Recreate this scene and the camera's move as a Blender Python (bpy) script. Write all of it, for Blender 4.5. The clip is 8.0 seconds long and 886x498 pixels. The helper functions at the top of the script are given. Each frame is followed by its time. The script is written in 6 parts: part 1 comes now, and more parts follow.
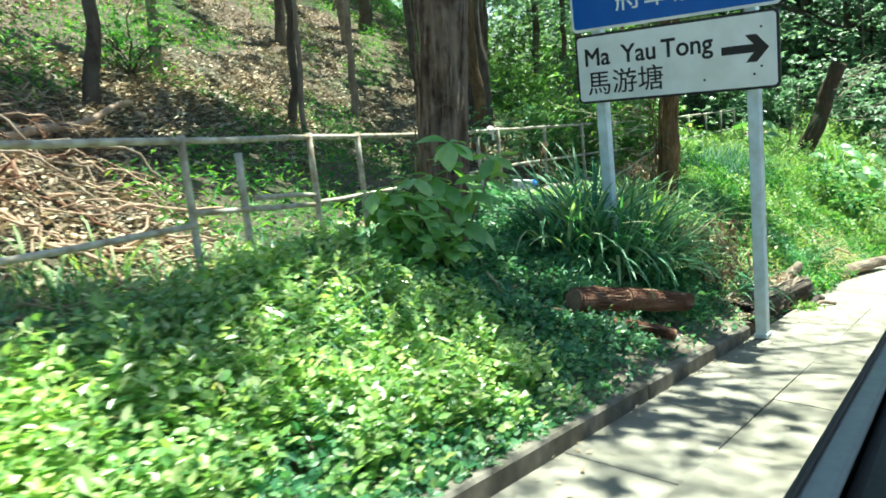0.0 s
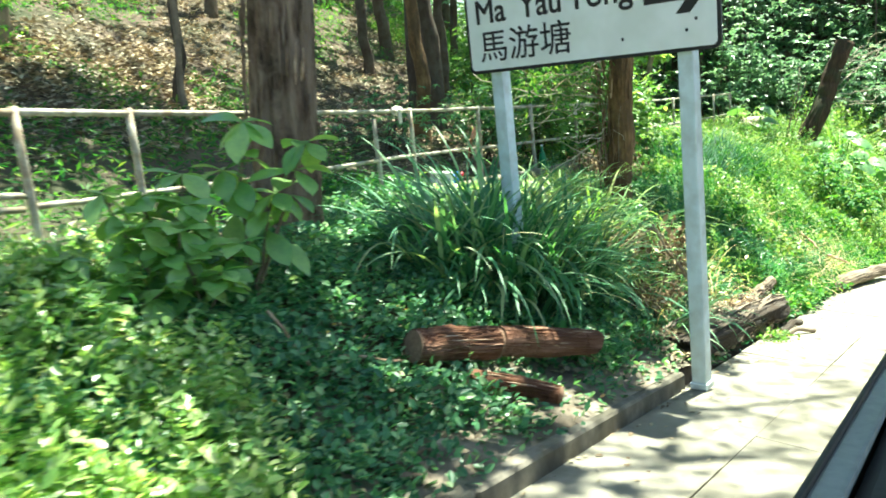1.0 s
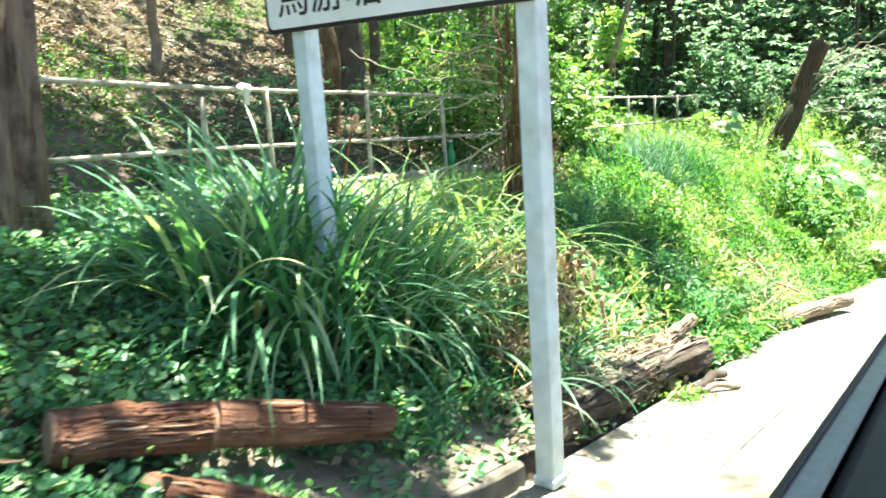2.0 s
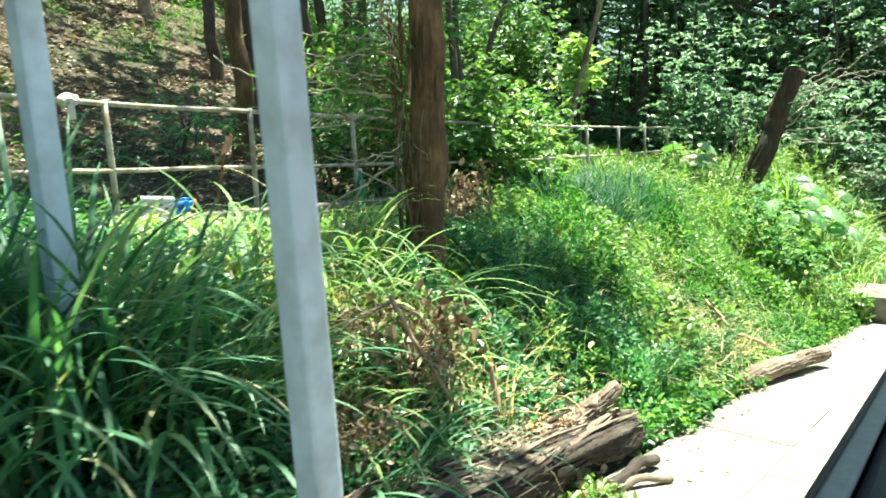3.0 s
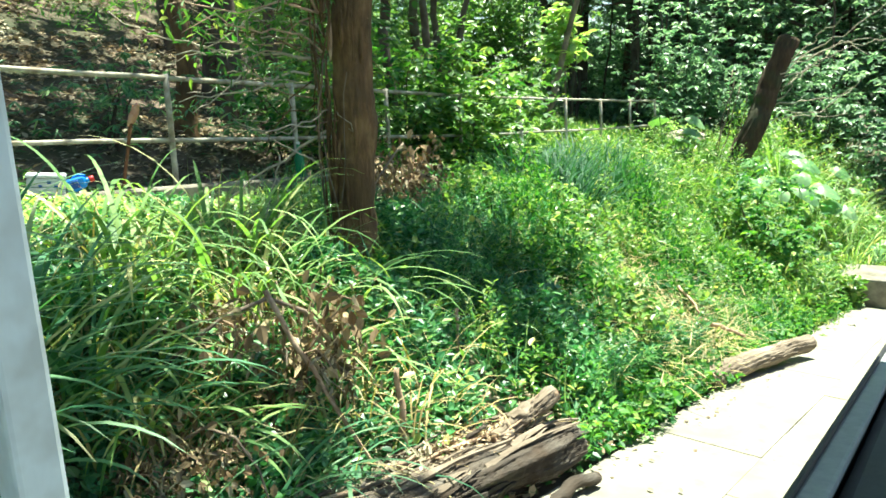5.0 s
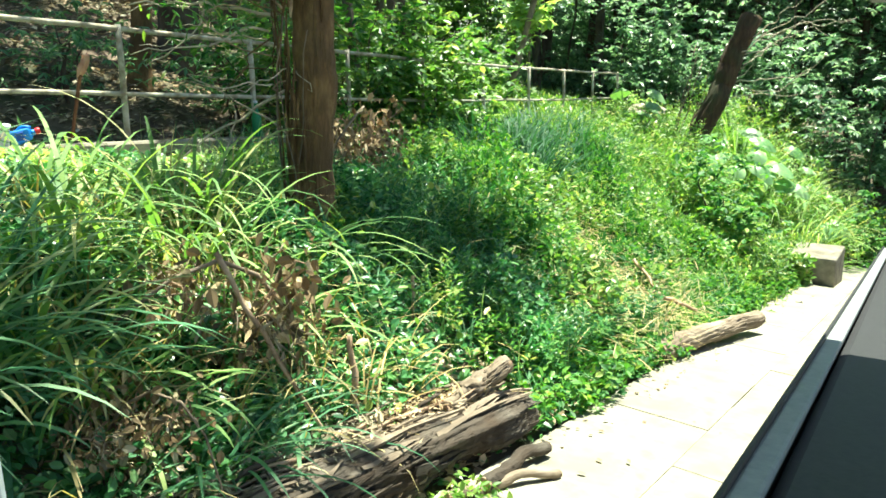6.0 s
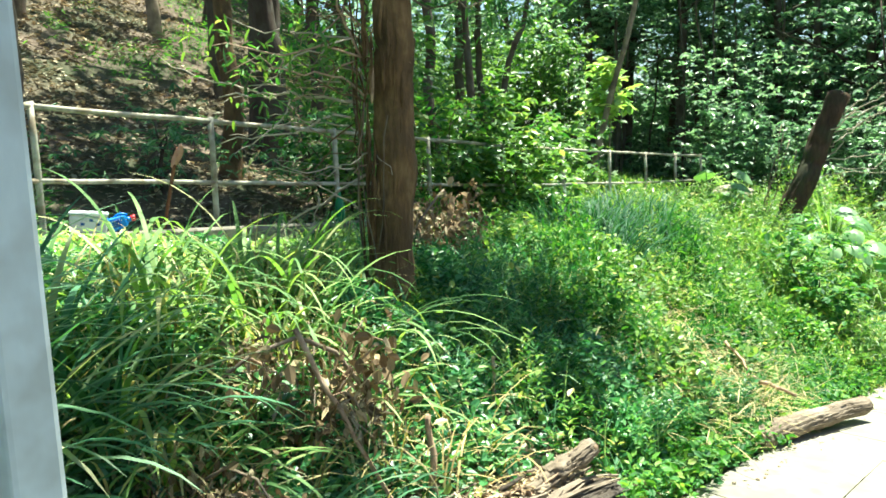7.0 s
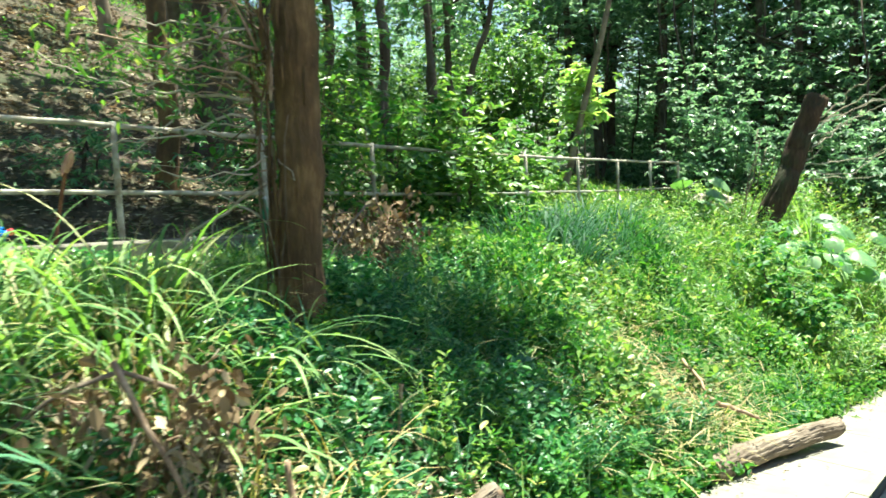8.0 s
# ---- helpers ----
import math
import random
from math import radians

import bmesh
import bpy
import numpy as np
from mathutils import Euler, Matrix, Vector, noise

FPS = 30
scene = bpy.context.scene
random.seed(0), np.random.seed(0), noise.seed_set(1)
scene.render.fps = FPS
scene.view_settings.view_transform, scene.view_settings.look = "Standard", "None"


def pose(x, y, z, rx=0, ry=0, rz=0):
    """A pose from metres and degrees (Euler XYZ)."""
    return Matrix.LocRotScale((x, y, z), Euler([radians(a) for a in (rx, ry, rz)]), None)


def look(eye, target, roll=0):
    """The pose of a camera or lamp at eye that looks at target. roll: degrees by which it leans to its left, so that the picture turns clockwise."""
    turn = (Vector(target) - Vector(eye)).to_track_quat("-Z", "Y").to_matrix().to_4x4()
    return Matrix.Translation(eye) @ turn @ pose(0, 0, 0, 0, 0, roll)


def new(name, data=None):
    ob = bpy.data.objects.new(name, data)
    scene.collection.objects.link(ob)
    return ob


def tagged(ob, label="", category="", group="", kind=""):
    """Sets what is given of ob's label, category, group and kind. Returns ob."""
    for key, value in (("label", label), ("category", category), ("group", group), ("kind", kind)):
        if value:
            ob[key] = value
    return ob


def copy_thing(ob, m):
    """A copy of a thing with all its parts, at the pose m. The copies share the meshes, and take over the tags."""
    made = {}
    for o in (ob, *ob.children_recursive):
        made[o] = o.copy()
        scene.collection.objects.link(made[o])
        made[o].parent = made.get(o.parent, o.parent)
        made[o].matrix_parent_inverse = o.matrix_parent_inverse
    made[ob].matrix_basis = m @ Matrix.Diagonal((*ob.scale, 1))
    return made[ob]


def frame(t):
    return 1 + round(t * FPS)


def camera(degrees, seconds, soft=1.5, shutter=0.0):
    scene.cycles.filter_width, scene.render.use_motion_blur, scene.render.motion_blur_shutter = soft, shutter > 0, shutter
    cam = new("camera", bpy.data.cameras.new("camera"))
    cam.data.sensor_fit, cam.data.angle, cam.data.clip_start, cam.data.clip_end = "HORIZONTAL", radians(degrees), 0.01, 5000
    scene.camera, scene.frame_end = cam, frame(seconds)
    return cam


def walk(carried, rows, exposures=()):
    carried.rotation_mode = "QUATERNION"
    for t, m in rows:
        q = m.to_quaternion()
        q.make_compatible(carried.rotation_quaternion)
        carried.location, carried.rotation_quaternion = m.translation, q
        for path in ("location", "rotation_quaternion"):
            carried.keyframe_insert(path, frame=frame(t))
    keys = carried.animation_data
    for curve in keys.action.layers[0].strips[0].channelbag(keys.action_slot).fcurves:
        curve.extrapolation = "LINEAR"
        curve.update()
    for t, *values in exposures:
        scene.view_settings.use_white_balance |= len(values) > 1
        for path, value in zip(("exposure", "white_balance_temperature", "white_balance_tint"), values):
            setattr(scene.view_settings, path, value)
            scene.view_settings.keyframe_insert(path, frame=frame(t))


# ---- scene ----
EXPO, KELVIN, TINT = 1.80, 6250, 1
cam = camera(57.4, 8.0, soft=1.65, shutter=0.3)
PATH = [
    (0, (0.435, 0.728, 1.664), (-0.928, 2.137, 1.27), -5.7),
    (0.5, (0.278, 1.844, 1.526), (-1.126, 3.205, 1.108), -5.3),
    (0.7, (0.215, 2.255, 1.48), (-1.182, 3.621, 1.055), -6.0),
    (1, (0.079, 2.879, 1.384), (-1.311, 4.255, 0.964), -5.5),
    (1.2, (0.012, 3.3, 1.30), (-1.411, 4.621, 0.82), -8.4),
    (1.5, (-0.092, 3.948, 1.292), (-1.49, 5.264, 0.735), -5.2),
    (1.7, (-0.165, 4.28, 1.19), (-1.51, 5.689, 0.737), -2.6),
    (2, (-0.228, 4.766, 1.121), (-1.596, 6.161, 0.693), -3.2),
    (3.3, (-0.593, 6.553, 0.814), (-1.96, 7.978, 0.495), -3.2),
    (3.5, (-0.616, 6.728, 0.803), (-1.992, 8.139, 0.461), -3.6),
    (4, (-0.637, 6.975, 0.755), (-2.006, 8.399, 0.442), -4.3),
    (4.2, (-0.645, 6.99, 0.752), (-2.005, 8.419, 0.418), -3.9),
    (5.3, (-0.657, 7.065, 0.745), (-2.021, 8.471, 0.339), -3.1),
    (5.5, (-0.658, 7.075, 0.745), (-2.013, 8.483, 0.319), -2.8),
    (6, (-0.687, 7.083, 0.74), (-1.962, 8.55, 0.27), -0.9),
    (6.5, (-0.681, 7.095, 0.707), (-2.062, 8.505, 0.383), -1.3),
    (7, (-0.7, 7.122, 0.676), (-2.146, 8.482, 0.427), -2.5),
    (7.5, (-0.706, 7.348, 0.658), (-2.164, 8.698, 0.432), -2.5),
    (8, (-0.752, 7.845, 0.588), (-2.192, 9.215, 0.37), -3.1),
]
walk(cam, [(t, look(eye, target, roll)) for t, eye, target, roll in PATH],
     exposures=[(t, EXPO + more, KELVIN + warm, TINT + pink) for t, more, warm, pink in (
         (0.0, 0.02, -350, -5), (0.5, 0.15, 0, -6), (1.0, 0.44, 50, -4), (1.5, 0.94, 100, 2), (2.2, 0.84, 150, 7), (3.3, 0.08, 0, -2), (4.2, 0.1, 0, -2),
         (5.3, 0.15, 100, -2), (6.0, 0.1, 250, -2), (6.6, 0.08, 50, -2), (8.0, 0.06, 0, 0))])

# ---------------------------------------------------------------- light
SUN_DIR = Vector((-0.03, 0.30, 1.0)).normalized()      # towards the sun
world = bpy.data.worlds.new("world")
scene.world = world
world.use_nodes = True
wn = world.node_tree.nodes
wl = world.node_tree.links
sky = wn.new("ShaderNodeTexSky")
sky.sky_type = "NISHITA"
sky.sun_disc = False
sky.sun_elevation = math.asin(SUN_DIR.z)
sky.sun_rotation = math.atan2(SUN_DIR.x, SUN_DIR.y)
sky.altitude = 100
wl.new(sky.outputs["Color"], wn["Background"].inputs["Color"])
wn["Background"].inputs["Strength"].default_value = 0.060

sun_data = bpy.data.lights.new("sun", "SUN")
sun_data.energy = 5.0
sun_data.angle = radians(0.53)
sun_data.color = (1.0, 0.94, 0.82)
sun = new("sun", sun_data)
sun.matrix_world = look(SUN_DIR * 60, (0, 0, 0))

# ---------------------------------------------------------------- materials


def ramp_node(nt, fac, stops):
    r = nt.nodes.new("ShaderNodeValToRGB")
    el = r.color_ramp.elements
    while len(el) < len(stops):
        el.new(0.5)
    for e, (p, c) in zip(el, stops):
        e.position = p
        e.color = (*c, 1)
    nt.links.new(fac, r.inputs["Fac"])
    return r.outputs["Color"]


def noise_node(nt, scale, detail=4, rough=0.6, stretch=(1, 1, 1), coord="Object"):
    tc = nt.nodes.new("ShaderNodeTexCoord")
    mp = nt.nodes.new("ShaderNodeMapping")
    mp.inputs["Scale"].default_value = stretch
    nt.links.new(tc.outputs[coord], mp.inputs["Vector"])
    n = nt.nodes.new("ShaderNodeTexNoise")
    n.inputs["Scale"].default_value = scale
    n.inputs["Detail"].default_value = detail
    n.inputs["Roughness"].default_value = rough
    nt.links.new(mp.outputs["Vector"], n.inputs["Vector"])
    return n.outputs["Fac"]


def mix_colour(nt, mode, fac, a, b):
    m = nt.nodes.new("ShaderNodeMix")
    m.data_type = "RGBA"
    m.blend_type = mode
    if isinstance(fac, (int, float)):
        m.inputs["Factor"].default_value = fac
    else:
        nt.links.new(fac, m.inputs["Factor"])
    for sock, v in ((m.inputs[6], a), (m.inputs[7], b)):
        if isinstance(v, tuple):
            sock.default_value = (*v, 1)
        else:
            nt.links.new(v, sock)
    return m.outputs[2]


def surface(name, stops, scale=6, rough=0.8, bump=0.3, bump_scale=40, stretch=(1, 1, 1), spots=None, spot_scale=2.0,
            metal=0.0, spec=0.4, distance=0.01, per_object=0.0):
    """Two-scale procedural surface: a colour ramp on noise, blotches, and fine relief."""
    m = bpy.data.materials.new(name)
    m.use_nodes = True
    nt = m.node_tree
    bsdf = nt.nodes["Principled BSDF"]
    col = ramp_node(nt, noise_node(nt, scale, 6, 0.65, stretch), stops)
    if spots:
        f = ramp_node(nt, noise_node(nt, spot_scale, 3, 0.6), ((0.42, (0, 0, 0)), (0.64, (1, 1, 1))))
        col = mix_colour(nt, "MIX", f, col, spots)
    if per_object:
        oi = nt.nodes.new("ShaderNodeObjectInfo")
        hsv = nt.nodes.new("ShaderNodeHueSaturation")
        mr = nt.nodes.new("ShaderNodeMapRange")
        mr.inputs["To Min"].default_value = 1 - per_object
        mr.inputs["To Max"].default_value = 1 + per_object
        nt.links.new(oi.outputs["Random"], mr.inputs["Value"])
        nt.links.new(mr.outputs["Result"], hsv.inputs["Value"])
        nt.links.new(col, hsv.inputs["Color"])
        col = hsv.outputs["Color"]
    nt.links.new(col, bsdf.inputs["Base Color"])
    bsdf.inputs["Roughness"].default_value = rough
    bsdf.inputs["Metallic"].default_value = metal
    bsdf.inputs["Specular IOR Level"].default_value = spec
    if bump:
        b = nt.nodes.new("ShaderNodeBump")
        b.inputs["Strength"].default_value = bump
        b.inputs["Distance"].default_value = distance
        nt.links.new(noise_node(nt, bump_scale, 5, 0.7, stretch), b.inputs["Height"])
        nt.links.new(b.outputs["Normal"], bsdf.inputs["Normal"])
    return m


def leafy(name, stops, gloss=0.42, through_light=0.35, spec=0.5, by_object=False, glow=(1.5, 1.6, 0.6)):
    """Leaf: colour varies from leaf to leaf, light passes through the blade."""
    m = bpy.data.materials.new(name)
    m.use_nodes = True
    nt = m.node_tree
    bsdf = nt.nodes["Principled BSDF"]
    if by_object:
        rnd = nt.nodes.new("ShaderNodeObjectInfo").outputs["Random"]
    else:
        rnd = nt.nodes.new("ShaderNodeNewGeometry").outputs["Random Per Island"]
    col = ramp_node(nt, rnd, stops)
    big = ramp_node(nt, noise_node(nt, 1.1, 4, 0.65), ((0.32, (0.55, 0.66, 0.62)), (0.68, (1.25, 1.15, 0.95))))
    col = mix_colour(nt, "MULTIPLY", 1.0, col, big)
    nt.links.new(col, bsdf.inputs["Base Color"])
    bsdf.inputs["Roughness"].default_value = gloss
    bsdf.inputs["Specular IOR Level"].default_value = spec
    tr = nt.nodes.new("ShaderNodeBsdfTranslucent")
    warm = mix_colour(nt, "MULTIPLY", 1.0, col, glow)
    nt.links.new(warm, tr.inputs["Color"])
    mx = nt.nodes.new("ShaderNodeMixShader")
    mx.inputs["Fac"].default_value = through_light
    nt.links.new(bsdf.outputs["BSDF"], mx.inputs[1])
    nt.links.new(tr.outputs["BSDF"], mx.inputs[2])
    nt.links.new(mx.outputs["Shader"], nt.nodes["Material Output"].inputs["Surface"])
    return m


M_CONCRETE = surface("pavement_concrete", ((0.3, (0.20, 0.190, 0.145)), (0.5, (0.275, 0.264, 0.21)), (0.85, (0.37, 0.358, 0.29))), 5, 0.85, 0.4, 90,
                     spots=(0.215, 0.205, 0.155), spot_scale=2.2, distance=0.005, per_object=0.06)
M_KERB = surface("kerb_concrete", ((0.3, (0.15, 0.137, 0.105)), (0.6, (0.265, 0.245, 0.195)), (0.85, (0.38, 0.355, 0.295))), 8, 0.9, 0.6, 60,
                 spots=(0.12, 0.11, 0.08), spot_scale=3, distance=0.008, per_object=0.04)
M_ASPHALT = surface("asphalt", ((0.3, (0.035, 0.035, 0.036)), (0.7, (0.07, 0.07, 0.07))), 60, 0.9, 0.5, 200, distance=0.004)
M_POST = surface("sign_post_paint", ((0.3, (0.60, 0.72, 0.74)), (0.6, (0.70, 0.82, 0.84)), (0.85, (0.77, 0.87, 0.88))), 7, 0.45, 0.12, 30,
                 spots=(0.53, 0.61, 0.60), spot_scale=6, stretch=(1, 1, 0.35), distance=0.002)
M_RAIL = surface("rail_paint", ((0.3, (0.33, 0.31, 0.23)), (0.55, (0.50, 0.475, 0.38)), (0.8, (0.61, 0.585, 0.49))), 14, 0.6, 0.2, 50,
                 spots=(0.25, 0.20, 0.13), spot_scale=9, distance=0.002)
M_SIGN_WHITE = surface("sign_white", ((0.3, (0.85, 0.88, 0.85)), (0.7, (0.90, 0.92, 0.89))), 4, 0.4, 0.03, 20, spots=(0.77, 0.80, 0.75), spot_scale=2.5)
M_SIGN_BLUE = surface("sign_blue", ((0.3, (0.006, 0.10, 0.42)), (0.7, (0.008, 0.125, 0.50))), 4, 0.4, 0.03, 20)
M_SIGN_BLACK = surface("sign_black", ((0.3, (0.012, 0.012, 0.014)), (0.7, (0.02, 0.02, 0.022))), 9, 0.5, 0.03, 20)
# the pale spots colour in sun flecks on the flaking bark
M_BARK_GREY = surface("fibrous_bark", ((0.34, (0.026, 0.017, 0.011)), (0.5, (0.160, 0.108, 0.072)), (0.72, (0.40, 0.30, 0.215))), 11, 0.95, 1.0, 24,
                      stretch=(1, 1, 0.17), spots=(0.27, 0.205, 0.15), spot_scale=6.5, distance=0.04)
M_BARK_RED = surface("red_brown_bark", ((0.3, (0.045, 0.024, 0.009)), (0.5, (0.180, 0.106, 0.044)), (0.75, (0.36, 0.235, 0.11))), 9, 0.9, 0.9, 28,
                     stretch=(1, 1, 0.32), spots=(0.105, 0.066, 0.030), spot_scale=5.0, distance=0.025)
M_BARK_DARK = surface("dark_bark", ((0.25, (0.028, 0.019, 0.012)), (0.6, (0.085, 0.060, 0.041)), (0.85, (0.19, 0.145, 0.105))), 10, 0.95, 0.8, 24,
                      stretch=(1, 1, 0.2), spots=(0.11, 0.10, 0.075), spot_scale=3.5, distance=0.02)
M_BARK_PALE = surface("pale_bark", ((0.25, (0.16, 0.12, 0.085)), (0.6, (0.30, 0.24, 0.17)), (0.85, (0.42, 0.35, 0.26))), 10, 0.9, 0.6, 26,
                      stretch=(1, 1, 0.3), spots=(0.13, 0.10, 0.07), spot_scale=4, distance=0.01)
M_LOG = surface("log_bark", ((0.32, (0.030, 0.014, 0.008)), (0.48, (0.175, 0.080, 0.046)), (0.72, (0.41, 0.25, 0.17))), 14, 0.92, 1.0, 34,
                stretch=(1, 0.07, 1), spots=(0.19, 0.09, 0.047), spot_scale=5, distance=0.03)
M_LOG_CUT = surface("log_end_grain", ((0.3, (0.17, 0.10, 0.06)), (0.7, (0.34, 0.22, 0.14))), 30, 0.9, 0.5, 60)
M_ROTTEN = surface("rotten_wood", ((0.30, (0.016, 0.013, 0.010)), (0.52, (0.082, 0.070, 0.055)), (0.78, (0.27, 0.245, 0.20))), 9, 0.95, 1.0, 24,
                   stretch=(1, 0.12, 1), spots=(0.06, 0.043, 0.028), spot_scale=4, distance=0.035)
M_DEADWOOD = surface("dead_wood", ((0.25, (0.20, 0.125, 0.075)), (0.55, (0.44, 0.31, 0.205)), (0.85, (0.62, 0.50, 0.37))), 14, 0.9, 0.5, 40, distance=0.006)
M_GREYWOOD = surface("grey_wood", ((0.25, (0.10, 0.078, 0.055)), (0.5, (0.25, 0.205, 0.15)), (0.78, (0.42, 0.36, 0.28))), 9, 0.95, 0.8, 26, stretch=(1, 0.15, 1), spots=(0.17, 0.135, 0.095), spot_scale=4, distance=0.02)
M_STUMP = surface("stump_bark", ((0.25, (0.020, 0.012, 0.007)), (0.55, (0.075, 0.046, 0.026)), (0.85, (0.15, 0.10, 0.06))), 10, 0.95, 1.0, 22,
                  stretch=(1, 1, 0.2), spots=(0.055, 0.06, 0.03), distance=0.03)
M_TWIG = surface("pale_twig_bark", ((0.3, (0.36, 0.30, 0.22)), (0.7, (0.60, 0.53, 0.42))), 20, 0.9, 0.4, 60, distance=0.004)
M_ROCK = surface("pale_rock", ((0.3, (0.34, 0.27, 0.21)), (0.7, (0.52, 0.44, 0.36))), 6, 0.9, 0.6, 20, spots=(0.26, 0.22, 0.17))
M_PLASTIC_WHITE = surface("white_plastic", ((0.3, (0.62, 0.64, 0.65)), (0.7, (0.76, 0.78, 0.79))), 5, 0.35, 0.05, 20)
M_PLASTIC_BLUE = surface("blue_plastic", ((0.3, (0.008, 0.17, 0.62)), (0.7, (0.015, 0.25, 0.78))), 5, 0.35, 0.05, 20)
M_PLASTIC_NAVY = surface("dark_blue_plastic", ((0.3, (0.006, 0.05, 0.26)), (0.7, (0.01, 0.08, 0.36))), 5, 0.4, 0.05, 20)
M_FOAM = surface("white_foam", ((0.3, (0.56, 0.60, 0.63)), (0.7, (0.68, 0.72, 0.74))), 9, 0.6, 0.25, 60, spots=(0.46, 0.49, 0.50), spot_scale=9)
M_PLASTIC_RED = surface("red_plastic", ((0.3, (0.50, 0.02, 0.03)), (0.7, (0.62, 0.04, 0.04))), 5, 0.4, 0.05, 20)
M_PLASTIC_GREEN = surface("green_plastic", ((0.3, (0.01, 0.17, 0.07)), (0.7, (0.02, 0.25, 0.10))), 5, 0.3, 0.05, 20)
M_RUST = surface("rusty_iron", ((0.3, (0.10, 0.04, 0.02)), (0.7, (0.28, 0.12, 0.06))), 25, 0.9, 0.4, 60)
M_RAG = surface("faded_rag", ((0.3, (0.42, 0.19, 0.12)), (0.7, (0.62, 0.38, 0.29))), 12, 0.95, 0.4, 80)
M_CLOTH = surface("white_cloth", ((0.3, (0.55, 0.50, 0.45)), (0.7, (0.72, 0.68, 0.62))), 12, 0.95, 0.4, 80)
M_BUS_GREY = surface("bus_grey_plastic", ((0.3, (0.035, 0.050, 0.052)), (0.7, (0.060, 0.078, 0.080))), 30, 0.35, 0.15, 120, distance=0.002)
M_BUS_PALE = surface("bus_pale_trim", ((0.3, (0.22, 0.25, 0.25)), (0.7, (0.32, 0.35, 0.34))), 18, 0.4, 0.1, 90, distance=0.002)
M_RUBBER = surface("black_rubber", ((0.3, (0.012, 0.013, 0.015)), (0.7, (0.03, 0.032, 0.035))), 30, 0.55, 0.1, 80)

M_DUST = surface("dusty_soil", ((0.3, (0.19, 0.16, 0.12)), (0.55, (0.32, 0.28, 0.215)), (0.8, (0.44, 0.395, 0.315))), 8, 0.95, 0.8, 60, spots=(0.14, 0.115, 0.08), spot_scale=3.2, distance=0.015)
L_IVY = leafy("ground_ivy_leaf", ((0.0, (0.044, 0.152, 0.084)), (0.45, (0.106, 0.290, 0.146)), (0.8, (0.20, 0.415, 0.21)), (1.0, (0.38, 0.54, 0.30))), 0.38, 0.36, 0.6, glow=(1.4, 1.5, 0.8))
L_HERB = leafy("herb_leaf", ((0.0, (0.024, 0.115, 0.036)), (0.4, (0.062, 0.215, 0.056)), (0.8, (0.145, 0.345, 0.075)), (1.0, (0.32, 0.45, 0.13))), 0.5, 0.4, 0.3)
# weed leaf with the cool tint of tree shade in its colour
L_LUSH_SHADE = leafy("shade_tinted_weed_leaf", ((0.0, (0.022, 0.120, 0.052)), (0.45, (0.060, 0.225, 0.088)), (0.8, (0.135, 0.345, 0.135)), (1.0, (0.30, 0.48, 0.22))), 0.35, 0.36, 0.65, glow=(1.3, 1.5, 0.8))
# pale stops carry the look of direct sun in the leaf colour
L_BRIGHT = leafy("sun_brightened_leaf", ((0.0, (0.14, 0.30, 0.10)), (0.4, (0.30, 0.50, 0.17)), (0.75, (0.48, 0.62, 0.27)), (1.0, (0.68, 0.73, 0.45))), 0.3, 0.4, 0.85, glow=(1.4, 1.5, 0.7))
# weed leaf with warm sunlight in its colour
L_SUNNY = leafy("sun_tinted_leaf", ((0.0, (0.065, 0.165, 0.040)), (0.5, (0.148, 0.300, 0.070)), (0.85, (0.29, 0.43, 0.12)), (1.0, (0.50, 0.48, 0.20))), 0.42, 0.38, 0.6, glow=(1.4, 1.6, 0.75))
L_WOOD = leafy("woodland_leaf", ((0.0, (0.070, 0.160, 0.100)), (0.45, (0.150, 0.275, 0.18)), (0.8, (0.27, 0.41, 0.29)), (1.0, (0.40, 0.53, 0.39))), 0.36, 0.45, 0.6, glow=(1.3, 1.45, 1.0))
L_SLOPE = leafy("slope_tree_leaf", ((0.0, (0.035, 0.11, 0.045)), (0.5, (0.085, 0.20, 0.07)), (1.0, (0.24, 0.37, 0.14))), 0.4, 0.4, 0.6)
L_TARO = leafy("large_round_leaf", ((0.0, (0.15, 0.32, 0.14)), (0.5, (0.23, 0.42, 0.20)), (1.0, (0.34, 0.52, 0.29))), 0.4, 0.35, 0.5, by_object=True)
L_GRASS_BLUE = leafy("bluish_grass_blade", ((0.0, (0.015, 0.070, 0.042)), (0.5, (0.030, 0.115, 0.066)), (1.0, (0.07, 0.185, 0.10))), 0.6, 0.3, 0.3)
# teal stops put the cool look of shaded grass into the colour
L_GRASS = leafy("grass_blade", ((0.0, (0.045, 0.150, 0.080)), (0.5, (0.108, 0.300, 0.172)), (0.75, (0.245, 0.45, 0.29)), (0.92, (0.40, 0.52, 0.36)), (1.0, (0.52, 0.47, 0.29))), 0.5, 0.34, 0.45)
# sunlit version of the grass, with the light in its colour
L_GRASS_SUN = leafy("sun_tinted_grass_blade", ((0.0, (0.11, 0.245, 0.085)), (0.45, (0.235, 0.40, 0.14)), (0.76, (0.42, 0.55, 0.25)), (0.90, (0.55, 0.53, 0.31)), (1.0, (0.66, 0.60, 0.40))), 0.55, 0.4, 0.4)
L_SHRUB = leafy("shrub_leaf", ((0.0, (0.20, 0.39, 0.14)), (0.5, (0.33, 0.54, 0.20)), (1.0, (0.48, 0.65, 0.29))), 0.3, 0.38, 0.7, by_object=True)
